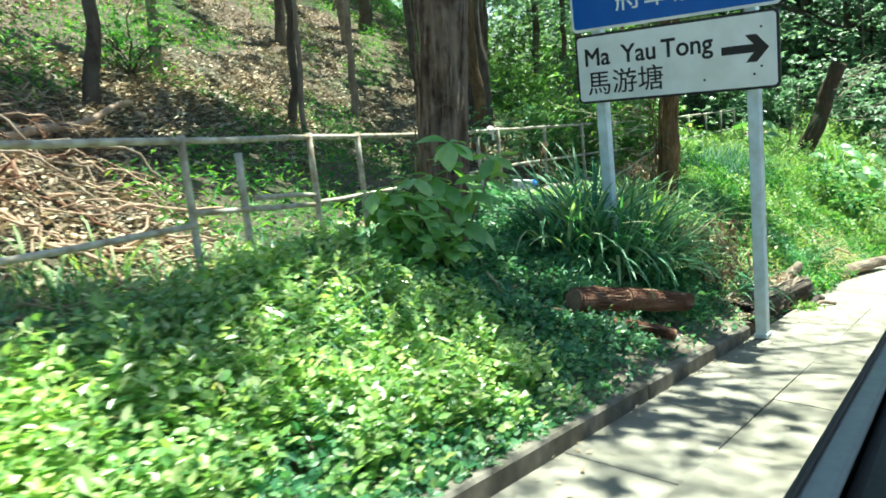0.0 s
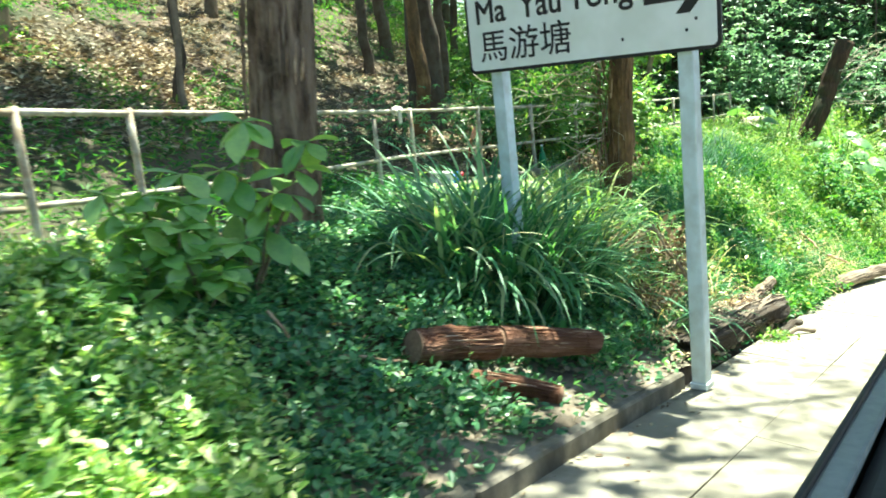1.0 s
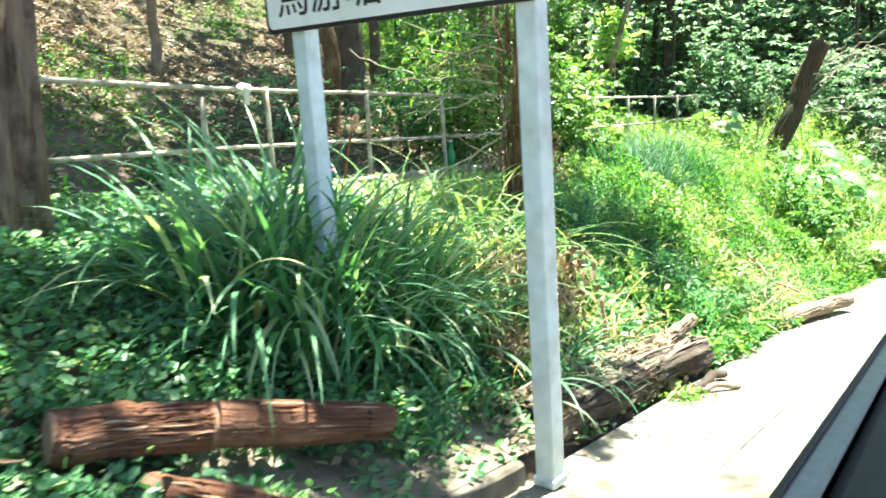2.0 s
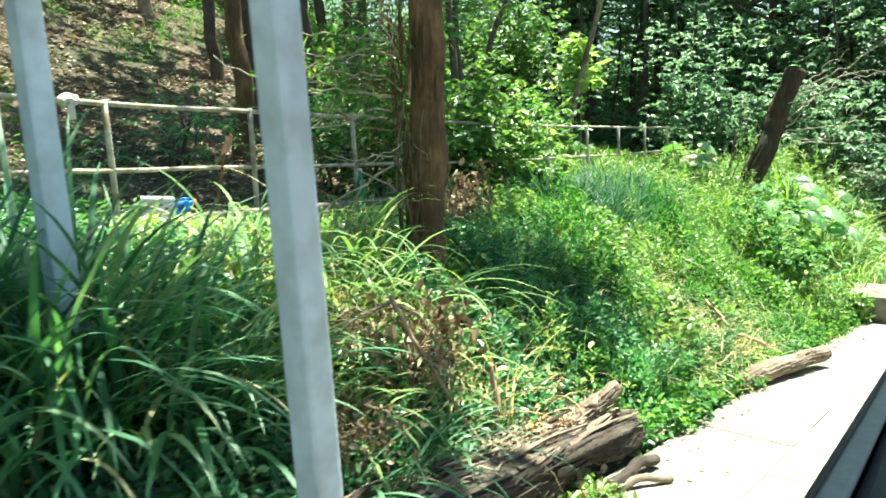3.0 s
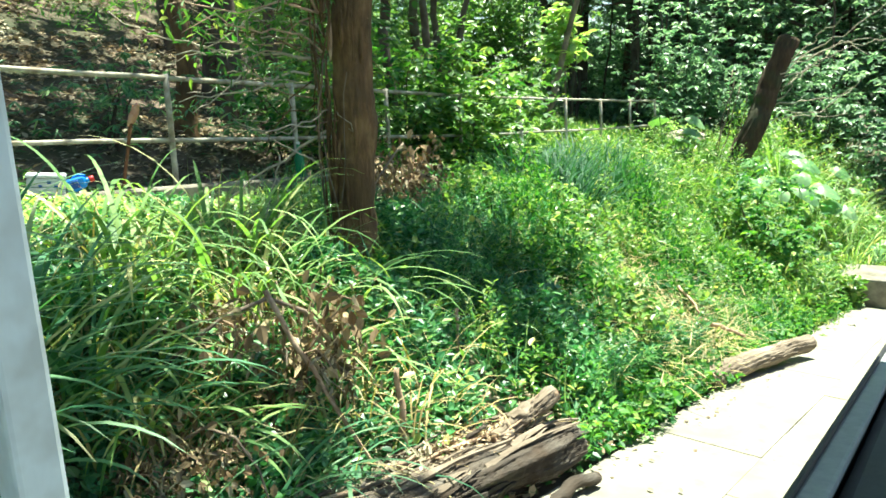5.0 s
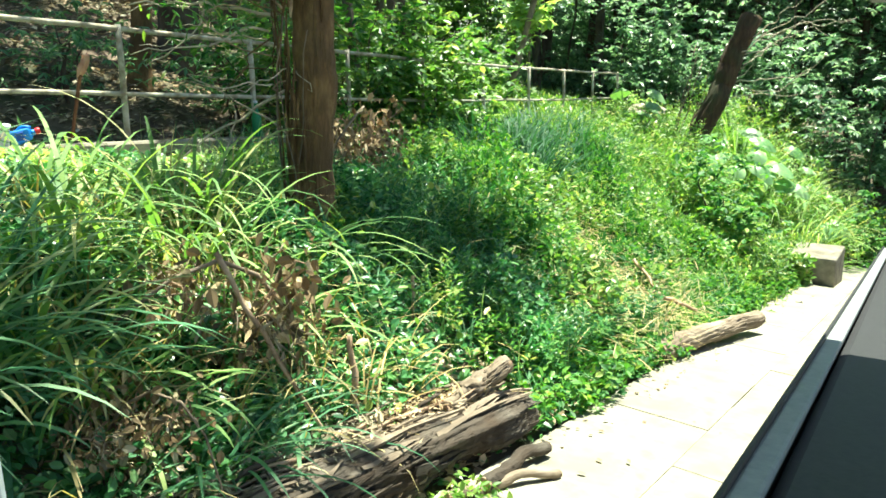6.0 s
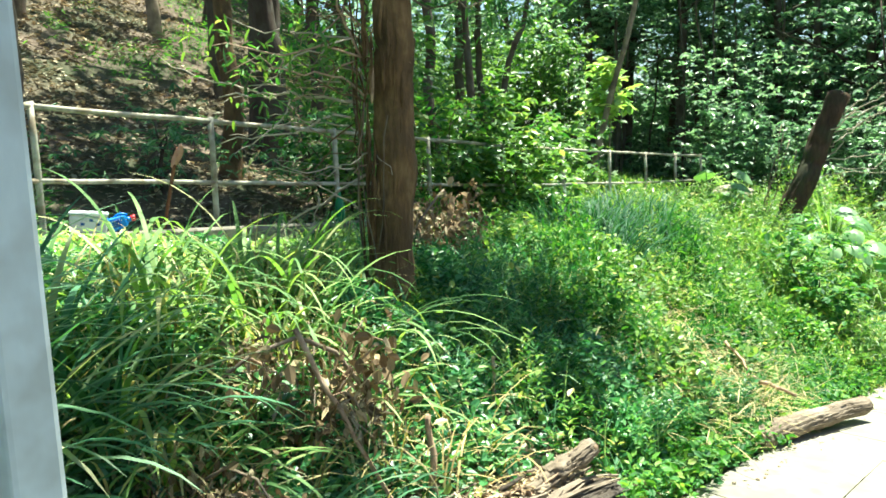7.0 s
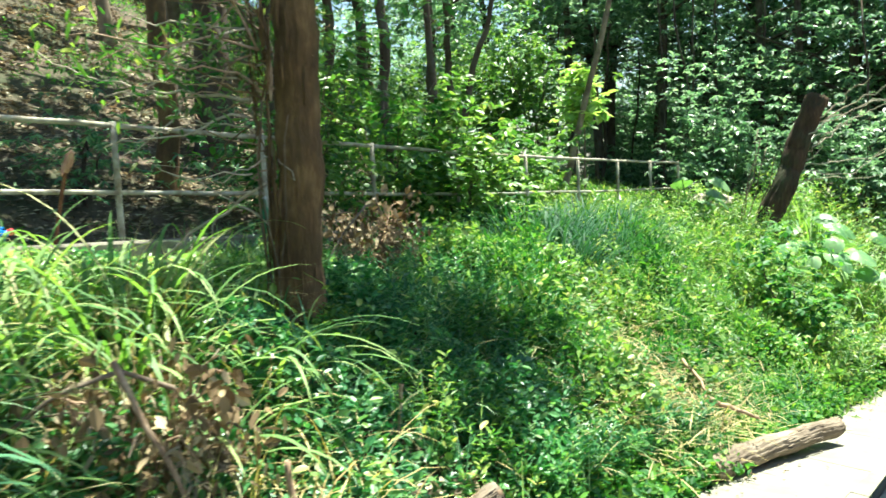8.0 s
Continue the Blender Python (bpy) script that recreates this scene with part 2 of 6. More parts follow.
L_LITTER = leafy("dead_leaf", ((0.0, (0.13, 0.10, 0.072)), (0.4, (0.31, 0.25, 0.185)), (0.75, (0.51, 0.435, 0.33)), (1.0, (0.68, 0.60, 0.48))), 0.75, 0.06, 0.25, glow=(1.2, 1.05, 0.8))
L_YELLOW = leafy("yellowed_leaf", ((0.0, (0.42, 0.27, 0.03)), (0.5, (0.55, 0.36, 0.05)), (1.0, (0.60, 0.44, 0.12))), 0.6, 0.25, 0.3, glow=(1.2, 1.1, 0.6))
L_STRAW = leafy("straw", ((0.0, (0.30, 0.23, 0.12)), (0.5, (0.46, 0.38, 0.21)), (1.0, (0.60, 0.52, 0.33))), 0.6, 0.25, 0.3)
L_DRY = leafy("dry_leaf", ((0.0, (0.12, 0.080, 0.048)), (0.5, (0.29, 0.21, 0.13)), (1.0, (0.50, 0.40, 0.27))), 0.8, 0.12, 0.2, glow=(1.2, 1.05, 0.8))

# ---------------------------------------------------------------- lie of the land
def ease(a, b, v):
    t = np.clip((np.asarray(v, float) - a) / (b - a), 0, 1)
    return t * t * (3 - 2 * t)


def kerb_x(y):
    return -1.35 - 0.145 * np.asarray(y, float)


def pave_z(y):
    y = np.asarray(y, float)
    return -0.8 - 0.15 * (np.clip(y, -12, 30) - 7.55) - 0.04 * np.maximum(0, y - 30)


def rail_x(y):
    y = np.asarray(y, float)
    return np.where(y < 8.8, -6.2 + 0.4416 * (8.8 - y), -6.2 - 0.195 * (y - 8.8))


def wobble(x, y, s):
    """Smooth uneven value, about -1 to 1, with features of about s metres."""
    x, y = np.asarray(x, float) / s, np.asarray(y, float) / s
    return (np.sin(3.1 * x + 1.7 * np.sin(2.3 * y + 0.4)) + np.sin(3.7 * y + 1.3 * np.sin(2.9 * x + 1.1)) + np.sin(2.2 * (x + y) + 2.0)) / 3


BANK_D = (0.0, 0.5, 1.0, 1.5, 2.0, 3.0, 4.0, 60.0, 700.0)
BANK_H = (0.13, 0.17, 0.42, 0.70, 0.89, 1.04, 1.09, 1.3, 2.0)


def ground_z(x, y):
    x, y = np.asarray(x, float), np.asarray(y, float)
    d = (kerb_x(y) - x) / 1.01
    g = 0.8 + 0.2 * ease(3, 8, y) + 0.075 * np.clip(y - 10, 0, 20)
    e = np.maximum(0, rail_x(y) - x - 0.9)
    hill = (0.42 * np.minimum(e, 40) + 0.012 * np.minimum(e, 12) ** 2) * (1 - ease(17, 31, y)) * ease(-60, -20, y)
    low = 1 - ease(7.5, 8.3, y) * (1 - ease(0.0, 0.55, d))
    rough = 0.035 * wobble(x, y, 0.9) + 0.05 * wobble(x, y, 2.7) * ease(0.6, 3, d)
    z = pave_z(y) - 0.01 + np.interp(d, BANK_D, BANK_H) * g * low + hill + rough * ease(0.1, 0.8, d)
    return np.where(d < 0.03, pave_z(y) - 0.3, z)


# ---------------------------------------------------------------- mesh makers
def mesh_of(name, verts, faces, mats, smooth=True, index=None):
    me = bpy.data.meshes.new(name)
    me.from_pydata([tuple(v) for v in verts], [], [tuple(f) for f in faces])
    for m in (mats if isinstance(mats, (list, tuple)) else [mats]):
        me.materials.append(m)
    if smooth:
        me.polygons.foreach_set("use_smooth", [True] * len(me.polygons))
    if index is not None:
        me.polygons.foreach_set("material_index", index)
    me.update()
    return me


def quick_mesh(name, verts, quads, mat, smooth=True):
    """Mesh from arrays: verts (n,3), quads (m,4)."""
    me = bpy.data.meshes.new(name)
    verts, quads = np.ascontiguousarray(verts, np.float32), np.ascontiguousarray(quads, np.int32)
    me.vertices.add(len(verts))
    me.vertices.foreach_set("co", verts.ravel())
    me.loops.add(quads.size)
    me.loops.foreach_set("vertex_index", quads.ravel())
    me.polygons.add(len(quads))
    me.polygons.foreach_set("loop_start", np.arange(0, quads.size, quads.shape[1], dtype=np.int32))
    me.polygons.foreach_set("use_smooth", np.full(len(quads), smooth))
    me.materials.append(mat)
    me.update(calc_edges=True)
    return me


def place(ob, parent=None):
    if parent is not None:
        ob.parent = parent
    return ob


def part(name, bm, material, parent, label=""):
    """One bmesh as one mesh object under a thing or a part."""
    me = bpy.data.meshes.new(name)
    bm.to_mesh(me)
    bm.free()
    for m in (material if isinstance(material, (list, tuple)) else [material]):
        me.materials.append(m)
    ob = place(new(name, me), parent)
    return tagged(ob, label)


def part_mesh(name, me, parent, label=""):
    return tagged(place(new(name, me), parent), label)


def thing(name, label, category, at=(0, 0, 0), group="", kind=""):
    ob = new(name)
    ob.empty_display_size = 0.1
    ob.matrix_basis = at if isinstance(at, Matrix) else Matrix.Translation(at)
    return tagged(ob, label, category, group, kind)


def box(sx, sy, sz, at=(0, 0, 0), bevel=0.0, segments=2):
    bm = bmesh.new()
    bmesh.ops.create_cube(bm, size=1)
    bmesh.ops.transform(bm, matrix=Matrix.Translation(at) @ Matrix.Diagonal((sx, sy, sz, 1)), verts=bm.verts)
    if bevel:
        bmesh.ops.bevel(bm, geom=bm.edges[:], offset=bevel, segments=segments, profile=0.6, affect="EDGES")
    return bm


def tube_arrays(points, radii, seg=12, ridge=0.0, ridges=9, seed=0, close=True, twist=30):
    """A tapered tube along points, with lengthwise ridges; returns verts and quads."""
    pts = np.asarray(points, float)
    n = len(pts)
    tan = np.gradient(pts, axis=0)
    tan /= np.linalg.norm(tan, axis=1)[:, None] + 1e-9
    ref = np.array((0.0, 0.0, 1.0)) if abs(tan[0][2]) < 0.8 else np.array((1.0, 0.0, 0.0))
    a = np.cross(tan, ref)
    a /= np.linalg.norm(a, axis=1)[:, None] + 1e-9
    b = np.cross(tan, a)
    th = np.linspace(0, 2 * np.pi, seg, endpoint=False)
    r = np.asarray(radii, float)[:, None] * np.ones((1, seg))
    if ridge:
        rng = np.random.default_rng(seed)
        along = np.linspace(0, 1, n)[:, None]
        f = 0
        for k in range(7):
            q = int(rng.integers(2, 5)) if k < 2 else int(rng.integers(ridges, 2 * ridges + 2))
            q = min(q, seg // 3)
            wave = sum(rng.uniform(0.3, 1.1) * np.sin(along * rng.uniform(0.15, 1.0) * twist + rng.uniform(0, 6.28)) for _ in range(3))
            f = f + np.sin(q * th[None, :] + rng.uniform(0, 6.28) + wave) * (1.0 if k < 2 else 0.8)
        f = np.where(f > 0, 0.55 * f, -1.5 * np.abs(f) ** 0.8)
        r = r * (1 + ridge * f / 3 + ridge * 0.22 * rng.normal(size=(n, seg)))
    v = pts[:, None, :] + r[..., None] * (np.cos(th)[None, :, None] * a[:, None, :] + np.sin(th)[None, :, None] * b[:, None, :])
    i = np.arange(n - 1)[:, None] * seg
    j = np.arange(seg)[None, :]
    k = (j + 1) % seg
    q = np.stack([i + j, i + k, i + seg + k, i + seg + j], -1).reshape(-1, 4)
    v = v.reshape(-1, 3)
    if close:
        c0, c1 = len(v), len(v) + 1
        v = np.vstack([v, pts[:1], pts[-1:]])
        jj = np.arange(0, seg, 2)
        q = np.vstack([q, np.stack([np.full(len(jj), c0), (jj + 2) % seg, jj + 1, jj], -1),
                       np.stack([np.full(len(jj), c1), (n - 1) * seg + jj, (n - 1) * seg + jj + 1, (n - 1) * seg + (jj + 2) % seg], -1)])
    return v, q


def tubes_mesh(name, tubes, mat):
    vs, qs, o = [], [], 0
    for v, q in tubes:
        vs.append(v)
        qs.append(q + o)
        o += len(v)
    return quick_mesh(name, np.vstack(vs), np.vstack(qs), mat)


def crooked(start, end, n=8, wander=0.05, seed=0, sag=0.0):
    """Points of a bent stick from start to end."""
    rng = np.random.default_rng(seed)
    t = np.linspace(0, 1, n)[:, None]
    p = np.asarray(start, float) * (1 - t) + np.asarray(end, float) * t
    w = np.cumsum(rng.normal(size=(n, 3)), axis=0)
    w -= w[0] * (1 - t) + w[-1] * t
    p = p + w * wander
    p[:, 2] -= sag * 4 * (t * (1 - t))[:, 0]
    return p


OVAL = np.array(((0, 0, 0), (-0.27, 0.3, 0.05), (-0.24, 0.68, 0.045), (0, 1, -0.06), (0.24, 0.68, 0.045), (0.27, 0.3, 0.05)))
SLIM = np.array(((0, 0, 0), (-0.12, 0.25, 0.02), (-0.11, 0.65, 0.03), (0, 1, -0.1), (0.11, 0.65, 0.03), (0.12, 0.25, 0.02)))
FAR_OVAL = np.array(((0, 0, 0), (-0.25, 0.48, 0.06), (0, 1, -0.06), (0.25, 0.48, 0.06)))
FAR_SLIM = np.array(((0, 0, 0), (-0.12, 0.45, 0.03), (0, 1, -0.1), (0.12, 0.45, 0.03)))
LEAF_Q = {6: np.array(((0, 3, 2, 1), (0, 5, 4, 3))), 4: np.array(((0, 3, 2, 1),))}


def leaves_arrays(pos, size, yaw, pitch, roll, shape=OVAL):
    """Leaves at pos: yaw turns, pitch lifts the tip, roll tips it sideways."""
    n = len(pos)
    cy, sy = np.cos(yaw), np.sin(yaw)
    cp, sp = np.cos(pitch), np.sin(pitch)
    cr, sr = np.cos(roll), np.sin(roll)
    fwd = np.stack([cy * cp, sy * cp, sp], -1)
    side0 = np.stack([sy, -cy, np.zeros(n)], -1)
    up0 = np.cross(side0, fwd)
    side = side0 * cr[:, None] + up0 * sr[:, None]
    up = np.cross(side, fwd)
    s = np.asarray(size)[:, None, None]
    v = pos[:, None, :] + s * (shape[None, :, 0:1] * side[:, None, :] + shape[None, :, 1:2] * fwd[:, None, :] + shape[None, :, 2:3] * up[:, None, :])
    k = len(shape)
    q = (np.arange(n) * k)[:, None, None] + LEAF_Q[k][None]
    return v.reshape(-1, 3), q.reshape(-1, 4)


def leaf_field(name, pos, size, mat, tilt=0.5, shape=OVAL, lift=0.1, seed=1):
    rng = np.random.default_rng(seed)
    n = len(pos)
    v, q = leaves_arrays(pos, size, rng.uniform(0, 2 * np.pi, n), rng.normal(lift, tilt, n), rng.normal(0, tilt, n), shape)
    return quick_mesh(name, v, q, mat, smooth=False)


def blades_arrays(base, yaw, length, width, rise, bend, k=6):
    """Arching grass blades: rise is the first slope, bend how far they curl over (radians)."""
    n = len(base)
    t = np.linspace(0, 1, k + 1)
    ang = rise[:, None] - bend[:, None] * t[None, :] ** 1.3
    step = length[:, None] / k
    hor = np.cumsum(np.cos(ang) * step, axis=1) - np.cos(ang) * step
    ver = np.cumsum(np.sin(ang) * step, axis=1) - np.sin(ang) * step
    d = np.stack([np.cos(yaw), np.sin(yaw)], -1)
    c = np.empty((n, k + 1, 3))
    c[..., 0] = base[:, 0:1] + hor * d[:, 0:1]
    c[..., 1] = base[:, 1:2] + hor * d[:, 1:2]
    c[..., 2] = base[:, 2:3] + ver
    w = width[:, None] * (0.55 + 0.9 * t - 1.42 * t ** 3)[None, :] * 0.5
    s = np.stack([-d[:, 1], d[:, 0], np.zeros(n)], -1)[:, None, :]
    v = np.stack([c - s * w[..., None], c + s * w[..., None]], 2).reshape(n, -1, 3)
    i = np.arange(k) * 2
    q1 = np.stack([i, i + 1, i + 3, i + 2], -1)
    q = (np.arange(n) * (2 * (k + 1)))[:, None, None] + q1[None]
    return v.reshape(-1, 3), q.reshape(-1, 4)


def along_road(y0, y1, d0, d1, n, rng):
    """Random points in a strip beside the kerb: x, y, and the distance from the kerb."""
    y = rng.uniform(y0, y1, n)
    d = rng.uniform(d0, d1, n)
    return kerb_x(y) - 1.01 * d, y, d


# ---------------------------------------------------------------- ground, road, pavement
def grid_axis(*spans):
    out = []
    for a, b, step in spans:
        out.append(np.arange(a, b, step))
    return np.concatenate(out + [np.array([spans[-1][1]])])


def sheet(name, ds, ys, height, mat):
    dd, yy = np.meshgrid(ds, ys)
    x = kerb_x(yy) - 1.01 * dd
    v = np.stack([x, yy, height(x, yy)], -1).reshape(-1, 3)
    w = len(ds)
    i = np.arange(len(ys) - 1)[:, None] * w
    j = np.arange(w - 1)[None, :]
    q = np.stack([i + j, i + w + j, i + w + j + 1, i + j + 1], -1).reshape(-1, 4)
    return quick_mesh(name, v, q, mat)


GROUND_MIX = surface("forest_floor", ((0.25, (0.055, 0.041, 0.028)), (0.5, (0.13, 0.098, 0.068)), (0.8, (0.25, 0.195, 0.14))), 5, 0.95, 0.9, 40,
                     spots=(0.055, 0.065, 0.03), spot_scale=0.7, distance=0.03)
ground = new("ground", sheet("ground",
                             grid_axis((-500, -60, 40), (-60, -8, 6), (-8, 0, 1.0), (0, 0.06, 0.03), (0.06, 7, 0.12), (7, 16, 0.4), (16, 60, 3), (60, 520, 40)),
                             grid_axis((-500, -60, 40), (-60, -4, 4), (-4, 16, 0.14), (16, 30, 0.4), (30, 70, 3), (70, 610, 45)), ground_z, GROUND_MIX))
tagged(ground, "dark forest soil of a roadside bank strewn with dead leaves", "ground", kind="structure")


def road_z(x, y):
    return pave_z(y) - 0.14 + 0 * np.asarray(x)


road = new("road", sheet("road", grid_axis((-7.5, -1.36, 1.0), (-1.36, -1.35, 1)), grid_axis((-40, 60, 1.0)), road_z, M_ASPHALT))
tagged(road, "dark asphalt hill road running downhill", "road", kind="structure")

# paving slabs, one object each; they lean with the hill
pavement = thing("pavement", "pale worn concrete pavement of cast slabs", "pavement", kind="structure")


def slab_mesh(name, wide, long, thick, bevel, mat):
    bm = box(wide, long, thick, (-wide / 2, long / 2, -thick / 2), bevel, 1)
    for v in bm.verts:
        v.co.x, v.co.z = v.co.x * 1.01 - 0.145 * v.co.y, v.co.z - 0.15 * v.co.y
    me = bpy.data.meshes.new(name)
    bm.to_mesh(me)
    bm.free()
    me.materials.append(mat)
    return me


SLAB = 1.22
slab_in = slab_mesh("slab", 0.661, SLAB - 0.002, 0.2, 0.002, M_CONCRETE)
slab_out = slab_mesh("slab", 0.661, SLAB - 0.002, 0.2, 0.002, M_CONCRETE)
prng = random.Random(5)
for k in range(-18, 26):
    for me, d0, shift in ((slab_in, 0.0, 0.0), (slab_out, -0.665, 0.55)):
        y = 7.55 + k * SLAB + shift
        ob = place(new("slab", me), pavement)
        ob.location = (float(kerb_x(y)) - 1.01 * (d0 - 0.66) - 0.01, y, float(pave_z(y)) + prng.uniform(-0.004, 0.004))
        ob.rotation_euler = (prng.uniform(-0.003, 0.003), prng.uniform(-0.004, 0.004), 0)

kerb = thing("kerb", "low weathered concrete edging along the pavement", "kerb", kind="structure")
kerb_me = slab_mesh("kerb_stone", 0.10, 2.395, 0.34, 0.016, M_KERB)
for k in range(-8, 1):
    y = 5.08 + k * 2.4
    if y > 7.6:
        continue
    ob = place(new("kerb_stone", kerb_me), kerb)
    ob.location = (float(kerb_x(y)) + 0.015, y, float(pave_z(y)) + 0.115 + prng.uniform(-0.004, 0.004))
    ob.rotation_euler = (0, prng.uniform(-0.01, 0.01), 0)
gutter = new("road_gutter", slab_mesh("road_gutter", 0.12, 60, 0.3, 0.01, M_KERB))
gutter.location = (float(kerb_x(-20)) + 1.01 * 1.33 + 0.125, -20, float(pave_z(7.55)) + 0.15 * 27.55)
tagged(gutter, "concrete edge of the pavement beside the road", "kerb", kind="structure")

soil = new("soil_verge", sheet("soil_verge", grid_axis((0.04, 1.5, 0.05)), grid_axis((2.0, 8.4, 0.06)),
                               lambda x, y: ground_z(x, y) + 0.03 * ease(0.06, 0.3, kerb_x(y) - x) - 0.06 * ease(0.55, 1.15, (kerb_x(y) - x) + 0.22 * wobble(x, y, 0.5) + 0.35 * (1 - ease(4.0, 5.6, y))), M_DUST))
tagged(soil, "dusty bare soil beside the kerb", "ground", kind="structure")

# ---------------------------------------------------------------- handrail behind the bank
handrail = thing("handrail", "weathered cream steel tube handrail at the foot of the slope", "railing")


def pipe(name, a, b, r, parent, mat=M_RAIL, seed=0, wander=0.003, label=""):
    v, q = tube_arrays(crooked(a, b, 6, wander, seed), np.full(6, r), 12)
    return part_mesh(name, quick_mesh(name, v, q, mat), parent, label)


def rail_top(y):
    return float(np.interp(y, (1.0, 2.98, 4.28, 6.2, 8.8, 11.5, 14.4, 18.9, 24.0), (1.68, 1.51, 1.40, 1.23, 1.045, 0.86, 0.66, 0.42, 0.20)))


RAIL_Y = (0.25, 1.6, 2.98, 4.28, 5.0, 6.5, 7.98, 8.8, 10.16, 11.5, 12.9, 14.35, 15.9, 17.4, 18.8, 20.2, 21.6)
for i, y in enumerate(RAIL_Y):
    x = float(rail_x(y))
    lean = 0.02 * math.sin(i * 2.3)
    short = 0.10 if i == 6 else 0.0
    pipe("post", (x + lean, y, float(ground_z(x, y)) - 0.25), (x, y, rail_top(y) + (0.03 - short)), 0.023, handrail, seed=i)
    if i < len(RAIL_Y) - 1:
        y2 = RAIL_Y[i + 1]
        x2 = float(rail_x(y2))
        pipe("top_rail", (x, y, rail_top(y)), (x2, y2, rail_top(y2)), 0.0195, handrail, seed=i + 40)
        if i == 2:
            pipe("middle_rail", (x, y, rail_top(y) - 0.40), (x2 + 0.03, y2 - 0.05, rail_top(y2) - 0.47), 0.0175, handrail, seed=i + 80)
            pipe("middle_rail", (x - 0.27, y + 0.6, rail_top(y) - 0.42), (x2, y2, rail_top(y2) - 0.41), 0.0175, handrail, seed=i + 90)
        else:
            pipe("middle_rail", (x, y, rail_top(y) - 0.47), (x2, y2, rail_top(y2) - 0.47), 0.0175, handrail, seed=i + 80)
# the leaning spare post beside the bent stretch
pipe("post", (-3.86, 3.46, 0.5), (-3.94, 3.52, 1.38), 0.023, handrail, seed=71)

# ---------------------------------------------------------------- direction sign on two posts
SIGN_A, SIGN_B = Vector((-3.97, 7.345, 1.36)), Vector((-2.13, 7.50, 1.385))
sx = (SIGN_B - SIGN_A).normalized()
sign_turn = Matrix((sx, Vector((0, 0, 1)).cross(sx).normalized() * 1.0, sx.cross(Vector((0, 0, 1)).cross(sx)).normalized())).transposed().to_4x4()
sign = thing("road_sign", "white and blue direction sign on two grey steel posts", "sign", Matrix.Translation(SIGN_A) @ sign_turn)
SIGN_W = (SIGN_B - SIGN_A).length


def panel(name, x0, x1, z0, z1, y, thick, radius, mat, parent, label=""):
    bm = bmesh.new()
    pts = []
    for cx, cz, a0 in ((x1 - radius, z1 - radius, 0), (x0 + radius, z1 - radius, 90), (x0 + radius, z0 + radius, 180), (x1 - radius, z0 + radius, 270)):
        for k in range(7):
            a = radians(a0 + k * 15)
            pts.append((cx + radius * math.cos(a), cz + radius * math.sin(a)))
    f = bm.faces.new([bm.verts.new((px, y, pz)) for px, pz in pts])
    r = bmesh.ops.extrude_face_region(bm, geom=[f])
    bmesh.ops.translate(bm, vec=(0, thick, 0), verts=[v for v in r["geom"] if isinstance(v, bmesh.types.BMVert)])
    bmesh.ops.recalc_face_normals(bm, faces=bm.faces)
    return part(name, bm, mat, parent, label)


def lettering(name, text, size, x, z, y, mat, parent, label="", wide=1.0, heavy=0.003):
    cu = bpy.data.curves.new(name, "FONT")
    cu.body = text
    cu.size = size
    cu.extrude = 0.0008
    cu.bevel_depth, cu.bevel_resolution = heavy, 0
    tmp = bpy.data.objects.new(name, cu)
    scene.collection.objects.link(tmp)
    bpy.context.view_layer.update()
    me = bpy.data.meshes.new_from_object(tmp.evaluated_get(bpy.context.evaluated_depsgraph_get()))
    bpy.data.objects.remove(tmp)
    me.materials.clear()
    me.materials.append(mat)
    ob = part_mesh(name, me, parent, label)
    ob.matrix_basis = Matrix.Translation((x, y, z)) @ Matrix.Rotation(radians(90), 4, "X") @ Matrix.Diagonal((wide, 1, 1, 1))
    return ob


WH = 0.63
white = panel("white_panel", 0.0, SIGN_W, 0.0, WH, 0.0, 0.022, 0.05, M_SIGN_BLACK, sign, "white panel with a black border")
panel("white_face", 0.022, SIGN_W - 0.022, 0.022, WH - 0.022, -0.004, 0.004, 0.035, M_SIGN_WHITE, white)
blue = panel("blue_panel", -0.02, SIGN_W + 0.02, WH + 0.03, WH + 0.85, 0.0, 0.022, 0.05, M_SIGN_WHITE, sign, "blue panel with a white border")
panel("blue_face", 0.005, SIGN_W - 0.005, WH + 0.055, WH + 0.825, -0.004, 0.004, 0.035, M_SIGN_BLUE, blue)
for word, wx in (("Ma", 0.085), ("Yau", 0.465), ("Tong", 0.845)):
    lettering("word", word, 0.225, wx, 0.345, -0.0055, M_SIGN_BLACK, white, "black English lettering", 0.98, 0.0035)
lettering("chinese_lettering", "馬游塘", 0.235, 0.10, 0.095, -0.0055, M_SIGN_BLACK, white, "black Chinese lettering", 1.08, 0.001)
lettering("blue_lettering", "將軍澳", 0.25, 0.43, WH + 0.19, -0.0055, M_SIGN_WHITE, blue, "white Chinese lettering", 1.08, 0.001)
bm = bmesh.new()
arrow = ((1.375, 0.300), (1.375, 0.368), (1.64, 0.368), (1.575, 0.445), (1.665, 0.445), (1.765, 0.334), (1.665, 0.223), (1.575, 0.223), (1.64, 0.300))
face = bm.faces.new([bm.verts.new((a, -0.0065, b)) for a, b in arrow])
r = bmesh.ops.extrude_face_region(bm, geom=[face])
bmesh.ops.translate(bm, vec=(0, 0.0025, 0), verts=[v for v in r["geom"] if isinstance(v, bmesh.types.BMVert)])
bmesh.ops.recalc_face_normals(bm, faces=bm.faces)
part("arrow", bm, M_SIGN_BLACK, white, "black arrow")
